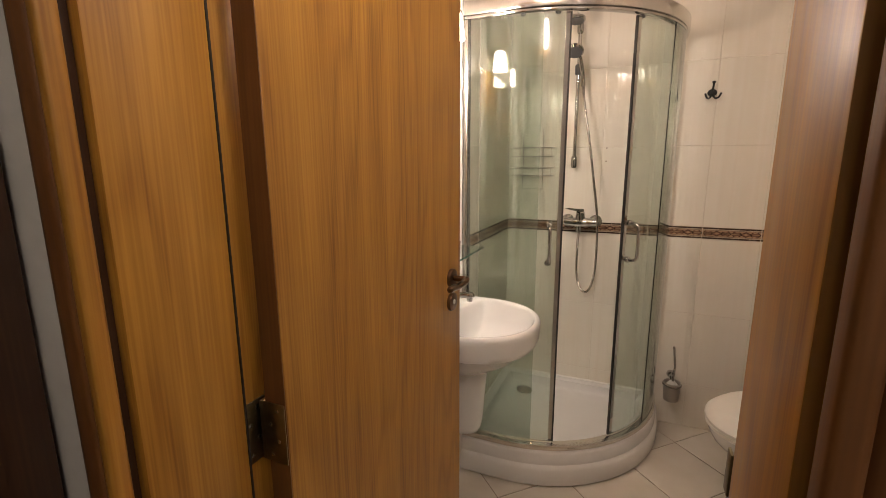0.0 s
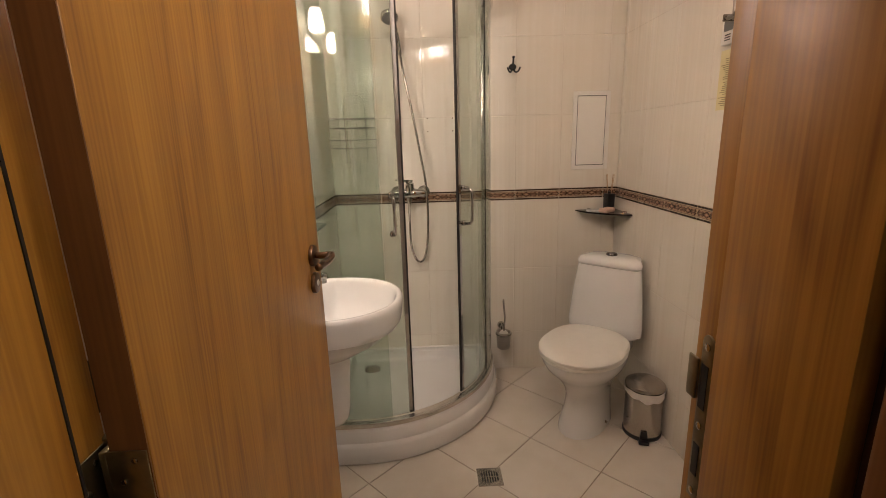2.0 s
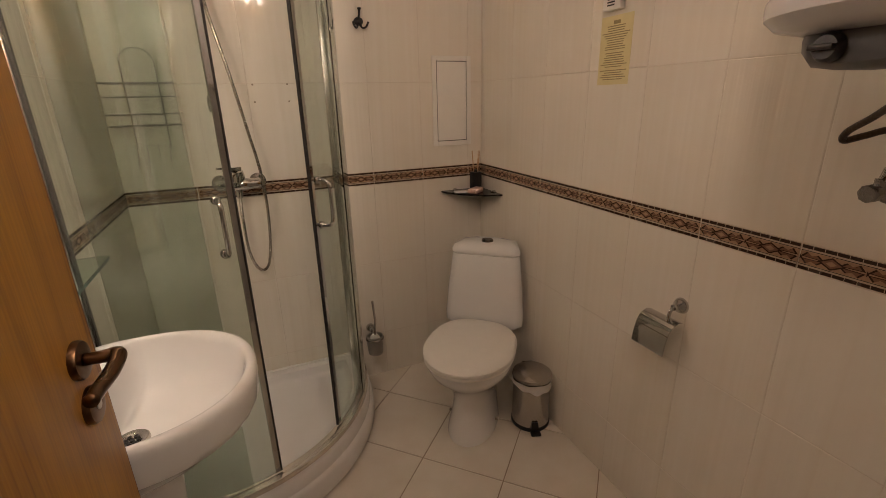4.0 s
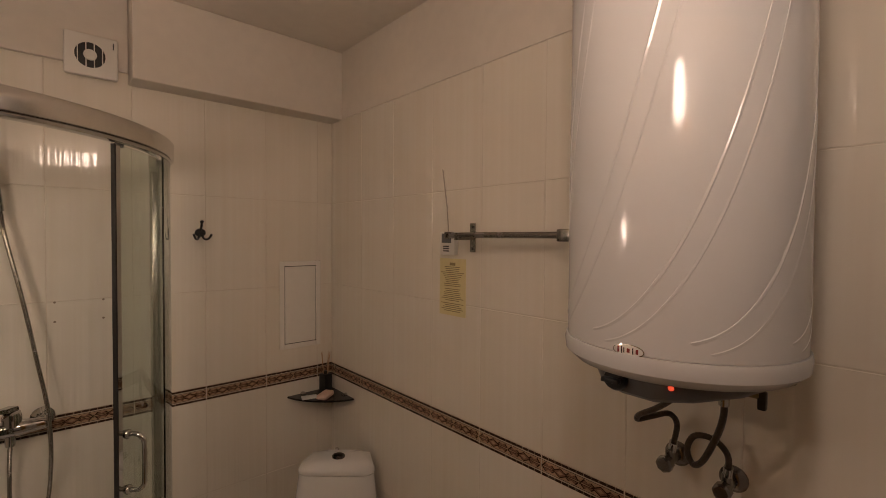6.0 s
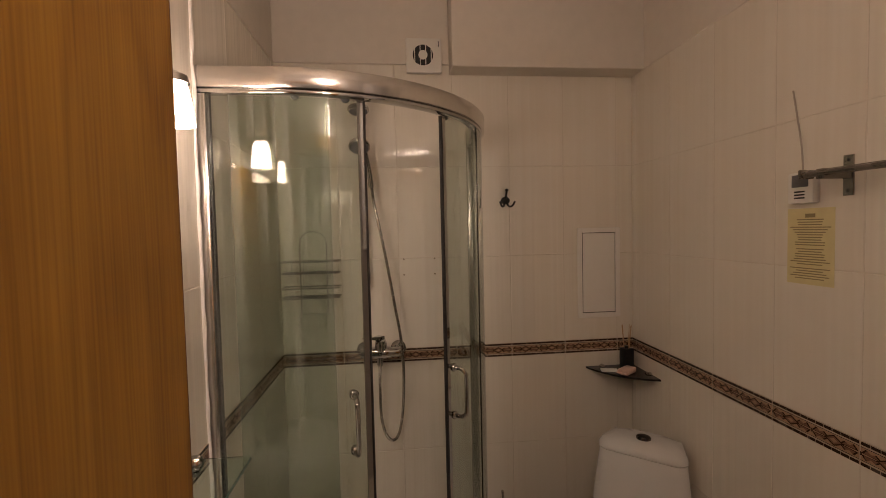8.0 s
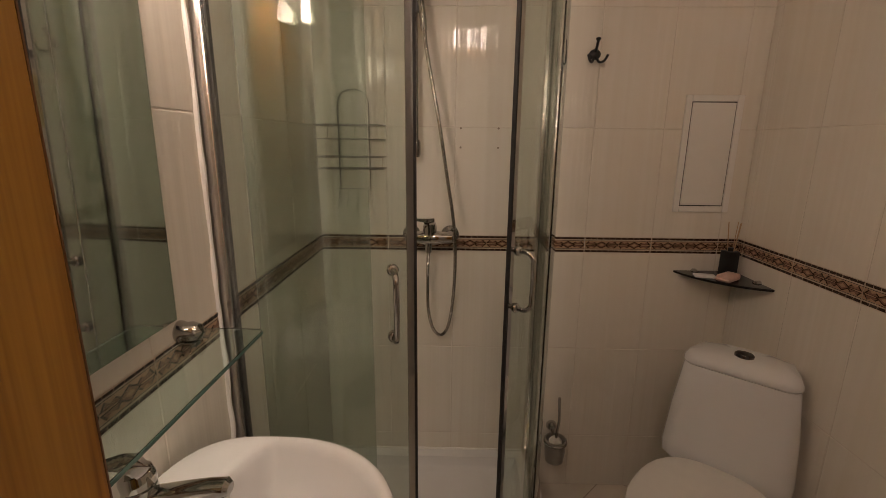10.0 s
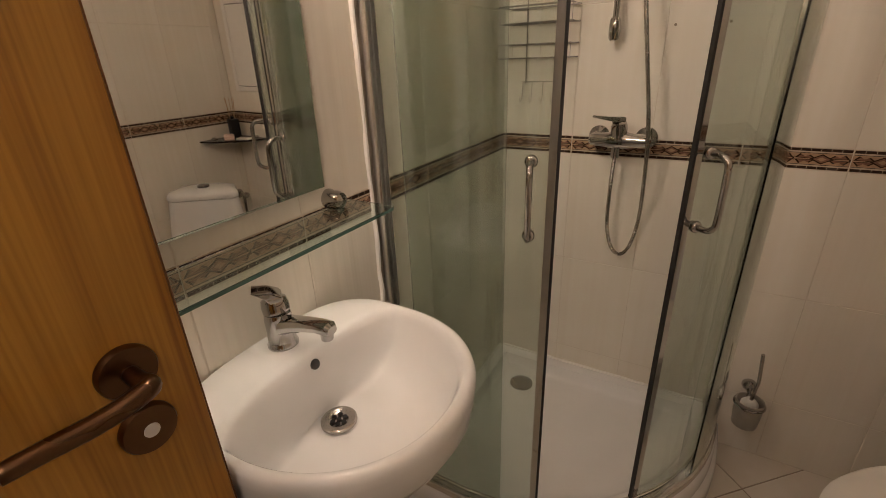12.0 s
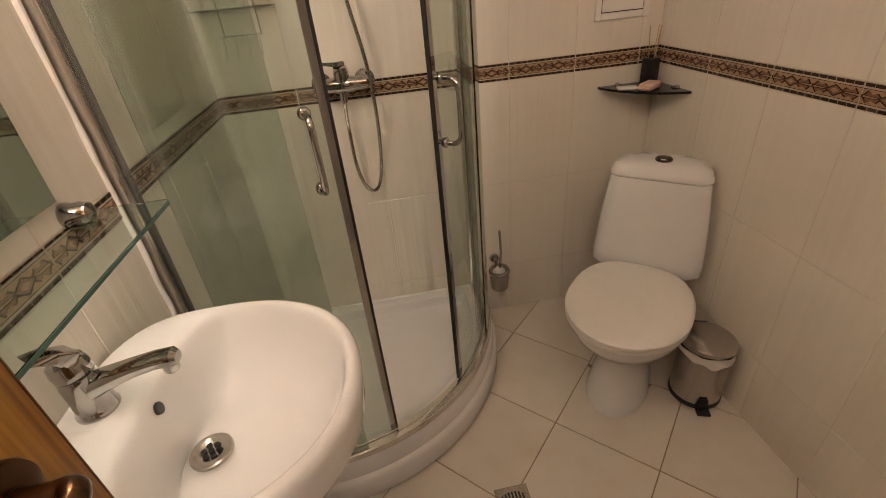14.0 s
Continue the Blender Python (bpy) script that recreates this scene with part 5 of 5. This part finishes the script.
# ---- heater wall ----
def heater():
    hx, hy, r = XR - 0.217, 0.346, 0.187
    z0, z1 = 1.498, 2.30
    h = thing("water_heater", "tall white enamelled electric water heater on the wall", "water heater", Matrix.Translation((hx, hy, 0)))
    part("tank", lathe([(r * 0.75, z1 + 0.02), (r * 0.94, z1 + 0.008), (r, z1 - 0.02), (r, z0 + 0.035)], 96), M_ENAMEL, h)
    part("bottom_cap", lathe([(r + 0.003, z0 + 0.034), (r + 0.005, z0 + 0.026), (r + 0.003, z0 + 0.008), (r - 0.012, z0 - 0.006), (r - 0.05, z0 - 0.014), (0.02, z0 - 0.016)], 96), M_ENAMEL, h, "rounded white bottom cap")
    # pressed swooping lines in pairs
    for k in range(7):
        a0 = 62 + k * 46
        for dz, da, rad in ((0.0, 0, 0.0054), (-0.014, 8, 0.0046)):
            pts = []
            for i in range(41):
                u = i / 40
                a = radians(a0 + da + 100 * u)
                z = z0 + 0.058 + dz + 0.70 * u ** 2.3 + 0.03 * u
                if z < z1 - 0.03:
                    pts.append((math.cos(a) * (r - rad * 0.80), math.sin(a) * (r - rad * 0.80), z))
            n = len(pts)
            part("pressed_line", tube(pts, rad, 8, None, [rad * min(1, 0.25 + i / 4, 0.25 + (n - 1 - i) / 6) for i in range(n)]), M_ENAMEL, h)
    m = Matrix.Rotation(radians(181), 4, "Z")
    bm = prism([(0.030 * math.cos(a), 0.0105 * math.sin(a)) for a in np.linspace(0, 2 * math.pi, 28, endpoint=False)], 0, 0.003, 0.0008)
    tag_m = m @ Matrix.Translation((r - 0.0015, 0, z0 + 0.040)) @ Matrix.Diagonal((1, 0.78, 0.8, 1)) @ Matrix(((0, 0, 1, 0), (1, 0, 0, 0), (0, 1, 0, 0), (0, 0, 0, 1)))
    bd = part("badge", moved(bm, tag_m), M_WHITE, h, "small white oval badge with red marks")
    rim = [(0.030 * math.cos(a), 0.0112 * math.sin(a), 0.003) for a in np.linspace(0, 2 * math.pi, 33)]
    part("rim", moved(tube(rim, 0.0009, 6), tag_m), M_CHROME, bd)
    for x, w, hh, mat in ((-0.020, 0.003, 0.006, M_RED), (-0.013, 0.0022, 0.007, M_BLACK), (-0.0085, 0.0022, 0.005, M_BLACK), (0.0, 0.006, 0.004, M_RED), (0.009, 0.0022, 0.006, M_BLACK), (0.017, 0.005, 0.0045, M_RED)):
        part("mark", moved(box(x - w / 2, x + w / 2, -hh, hh, 0.0031, 0.0038, 0.0003, 1), tag_m), mat, bd)
    # control housing below the cap
    rings = []
    for y, d, zl in ((0.128, 0.03, 1.478), (0.122, 0.055, 1.452), (0.10, 0.075, 1.438), (0.06, 0.09, 1.432), (0.0, 0.098, 1.434), (-0.06, 0.095, 1.448), (-0.12, 0.075, 1.468), (-0.145, 0.05, 1.480)):
        zt = z0 - 0.011
        rings.append([(-d, y, zt), (-d - 0.004, y, (zt + zl) / 2 + 0.006), (-d, y, zl + 0.008), (-d + 0.012, y, zl), (0.02, y, zl), (0.02, y, zt)])
    cp = part("control_housing", loft(rings), M_GREY, h, "dark grey plastic control housing")
    kn = part("thermostat_knob", moved(lathe([(0.021, 0), (0.021, 0.006), (0.018, 0.012), (0.016, 0.016)], 28), Matrix.Translation((-0.094, 0.062, 1.462)) @ Matrix.Rotation(radians(-90), 4, "Y")), M_BLACK, cp)
    part("grip", box(-0.122, -0.108, 0.046, 0.078, 1.458, 1.466, 0.002), M_BLACK, kn)
    part("indicator_lamp", moved(lathe([(0.0048, 0), (0.0044, 0.002), (0.002, 0.004)], 18), Matrix.Translation((-0.101, -0.032, 1.469)) @ Matrix.Rotation(radians(-90), 4, "Y")), M_LED, cp, "glowing red indicator light")
    part("hanger", box(r - 0.03, XR - hx - 0.0005, -0.10, 0.10, 1.95, 1.99, 0.003), M_STEEL, h)
    part("hanger", box(r - 0.03, XR - hx - 0.0005, -0.10, 0.10, 1.58, 1.62, 0.003), M_STEEL, h)
    for yy in (0.03, -0.07):
        part("inlet_pipe", moved(lathe([(0.012, 1.43), (0.014, 1.435), (0.014, 1.455), (0.0105, 1.46), (0.0105, z0 - 0.01)], 14), pose(0.055, yy, 0)), M_BRASS, h)
    vl = part("safety_valve", tube([(0.055, -0.07, 1.446), (0.055, -0.115, 1.446)], 0.009, 12), M_BRASS, h)
    part("valve_lever", box(0.048, 0.062, -0.125, -0.112, 1.420, 1.452, 0.003), M_BLACK, vl, "black relief valve lever")
    part("drain_nub", box(0.10, 0.112, -0.155, -0.145, 1.46, z0 - 0.012, 0.002), M_BLACK, h)


def hoses():
    for pts, vy, vz, lab in (
            ([(1.400, 0.385, 1.432), (1.405, 0.375, 1.40), (1.42, 0.41, 1.365), (1.435, 0.452, 1.335), (1.45, 0.462, 1.318), (1.465, 0.440, 1.327), (1.48, 0.410, 1.338), (1.497, 0.400, 1.315), (1.507, 0.408, 1.275), (1.512, 0.415, 1.248)], 0.418, 1.226, "grey braided hose looping to a wall valve"),
            ([(1.400, 0.285, 1.432), (1.405, 0.287, 1.39), (1.415, 0.300, 1.345), (1.43, 0.327, 1.285), (1.445, 0.350, 1.265), (1.46, 0.366, 1.285), (1.47, 0.355, 1.312), (1.48, 0.325, 1.312), (1.495, 0.305, 1.285), (1.505, 0.305, 1.250), (1.51, 0.308, 1.236)], 0.309, 1.213, "grey braided hose curling to a wall valve")):
        h = thing("flexible_hose", lab, "hose", group="hoses under the water heater")
        part("braid", tube(smooth_path(pts, 8), 0.0060, 10), M_HOSE, h)
        for a, b in ((0, 1), (-1, -2)):
            p, q = Vector(pts[a]), Vector(pts[b])
            d = (q - p).normalized()
            part("ferrule", tube([p, p + d * 0.022], 0.0088, 12), M_CHROME, h)
        v = thing("angle_valve", "chrome angle valve with wall rosette", "valve", group="valves under the water heater")
        part("rosette", moved(lathe([(0.027, 0.0005), (0.027, 0.004), (0.020, 0.012), (0.011, 0.016)], 26), Matrix.Translation((XR, vy, vz)) @ Matrix.Rotation(radians(-90), 4, "Y")), M_RAIL, v)
        part("body", tube([(XR - 0.012, vy, vz), (XR - 0.062, vy, vz)], 0.0115, 14), M_RAIL, v)
        part("outlet", tube([(XR - 0.047, vy, vz), (XR - 0.047, vy, vz + 0.024)], 0.010, 8), M_RAIL, v)
        part("handle", moved(lathe([(0.013, 0), (0.017, 0.003), (0.017, 0.018), (0.013, 0.022)], 8), Matrix.Translation((XR - 0.062, vy, vz)) @ Matrix.Rotation(radians(-90), 4, "Y")), M_RAIL, v)


def cistern_valve():
    v = thing("angle_valve", "chrome angle valve on the wall beside the cistern", "valve")
    y, z = 1.985, 0.655
    part("rosette", moved(lathe([(0.025, 0.0005), (0.025, 0.004), (0.019, 0.011), (0.011, 0.015)], 26), Matrix.Translation((XR, y, z)) @ Matrix.Rotation(radians(-90), 4, "Y")), M_CHROME, v)
    part("body", tube([(XR - 0.012, y, z), (XR - 0.055, y, z)], 0.0105, 14), M_CHROME, v)
    part("outlet", tube([(XR - 0.042, y, z), (XR - 0.042, y, z - 0.026)], 0.009, 12), M_CHROME, v)
    part("handle", moved(lathe([(0.012, 0), (0.016, 0.003), (0.016, 0.016), (0.012, 0.020)], 8), Matrix.Translation((XR - 0.055, y, z)) @ Matrix.Rotation(radians(-90), 4, "Y")), M_CHROME, v)
    h = thing("flexible_hose", "dark braided hose hanging from the cistern valve", "hose")
    part("braid", tube(smooth_path([(XR - 0.042, y, z - 0.020), (XR - 0.045, y - 0.005, 0.55), (XR - 0.06, y - 0.03, 0.47), (XR - 0.085, y - 0.07, 0.42)], 8), 0.006, 10), M_HOSE, h)
    part("ferrule", tube([(XR - 0.042, y, z - 0.024), (XR - 0.042, y, z - 0.046)], 0.0082, 12), M_CHROME, h)


def towel_rail():
    t = thing("towel_rail", "double brushed steel towel rail on the tiled wall", "towel rail")
    x = XR - 0.072
    for dx, dz in ((0.0, 0.0), (0.018, 0.004)):
        part("rod", tube([(x + dx, 0.665, 1.714 + dz), (x + dx, 1.118, 1.714 + dz)], 0.0072, 14), M_RAIL, t)
    part("end_cap", box(x - 0.010, x + 0.028, 1.117, 1.124, 1.705, 1.727, 0.002), M_RAIL, t)
    for yy in (1.070, 0.675):
        part("wall_plate", box(XR - 0.004, XR - 0.0005, yy - 0.013, yy + 0.013, 1.660, 1.756, 0.001, 1), M_STEEL, t)
        part("arm", box(x - 0.006, XR - 0.004, yy - 0.011, yy + 0.011, 1.700, 1.724, 0.002), M_RAIL, t)
        for z in (1.672, 1.744):
            part("screw", moved(lathe([(0.004, 0), (0.004, 0.001), (0.002, 0.002)], 12), Matrix.Translation((XR - 0.004, yy, z)) @ Matrix.Rotation(radians(-90), 4, "Y")), M_BLACK, t)
    part("end_block", box(x - 0.014, x + 0.034, 0.645, 0.690, 1.699, 1.731, 0.003), M_RAIL, t)


def wall_papers():
    b = thing("wall_switch_box", "small white wall box with dark slots and cable", "switch box")
    part("case", box(XR - 0.022, XR - 0.0005, 1.142, 1.216, 1.648, 1.728, 0.004), M_WHITE, b)
    part("recess", box(XR - 0.0228, XR - 0.0221, 1.155, 1.203, 1.690, 1.722), M_GREY, b)
    for i in range(3):
        part("slot", box(XR - 0.0228, XR - 0.0221, 1.165, 1.195, 1.676 - i * 0.008, 1.680 - i * 0.008), M_BLACK, b)
    part("cable", tube(smooth_path([(XR - 0.012, 1.180, 1.727), (XR - 0.010, 1.188, 1.80), (XR - 0.006, 1.206, 1.88), (XR - 0.003, 1.222, 1.95)], 6), 0.0022, 8), M_CABLE, b, "thin pale cable")
    n = thing("paper_notice", "yellowish printed notice sheet taped to the tiles", "notice")
    part("sheet", box(XR - 0.0013, XR - 0.0004, 1.103, 1.236, 1.436, 1.635), M_PAPER, n)
    random.seed(8)
    z = 1.607
    part("printed_line", box(XR - 0.0019, XR - 0.0014, 1.155, 1.183, 1.611, 1.621), M_INK, n)
    while z > 1.450:
        w = random.uniform(0.032, 0.058)
        part("printed_line", box(XR - 0.0019, XR - 0.0014, 1.170 - w, 1.170 + w, z - 0.0026, z), M_INK, n)
        z -= 0.0066 if random.random() > 0.2 else 0.011
    p = thing("paper_holder", "empty chrome toilet paper holder with cover flap", "paper holder")
    y, z = 0.805, 0.820
    part("rosette", moved(lathe([(0.024, 0.0005), (0.024, 0.004), (0.019, 0.014), (0.011, 0.022), (0.009, 0.034)], 26), Matrix.Translation((XR, y, z)) @ Matrix.Rotation(radians(-90), 4, "Y")), M_CHROME, p)
    part("arm", tube(smooth_path([(XR - 0.03, y, z), (XR - 0.045, y, z - 0.012), (XR - 0.05, y, z - 0.045), (XR - 0.05, y + 0.02, z - 0.062), (XR - 0.05, y + 0.075, z - 0.064)], 6), 0.0052, 10), M_CHROME, p)
    prof = [(XR - 0.022, z - 0.040), (XR - 0.040, z - 0.036), (XR - 0.060, z - 0.044), (XR - 0.074, z - 0.062), (XR - 0.083, z - 0.095), (XR - 0.088, z - 0.132)]
    rings = []
    for yy in (y - 0.030, y + 0.085):
        rings.append([(a, yy, b) for a, b in prof] + [(a + 0.0016, yy, b - 0.0010) for a, b in prof[::-1]])
    part("cover_flap", loft(rings), M_CHROME, p)


heater()
hoses()
cistern_valve()
towel_rail()
wall_papers()
all_tiles()
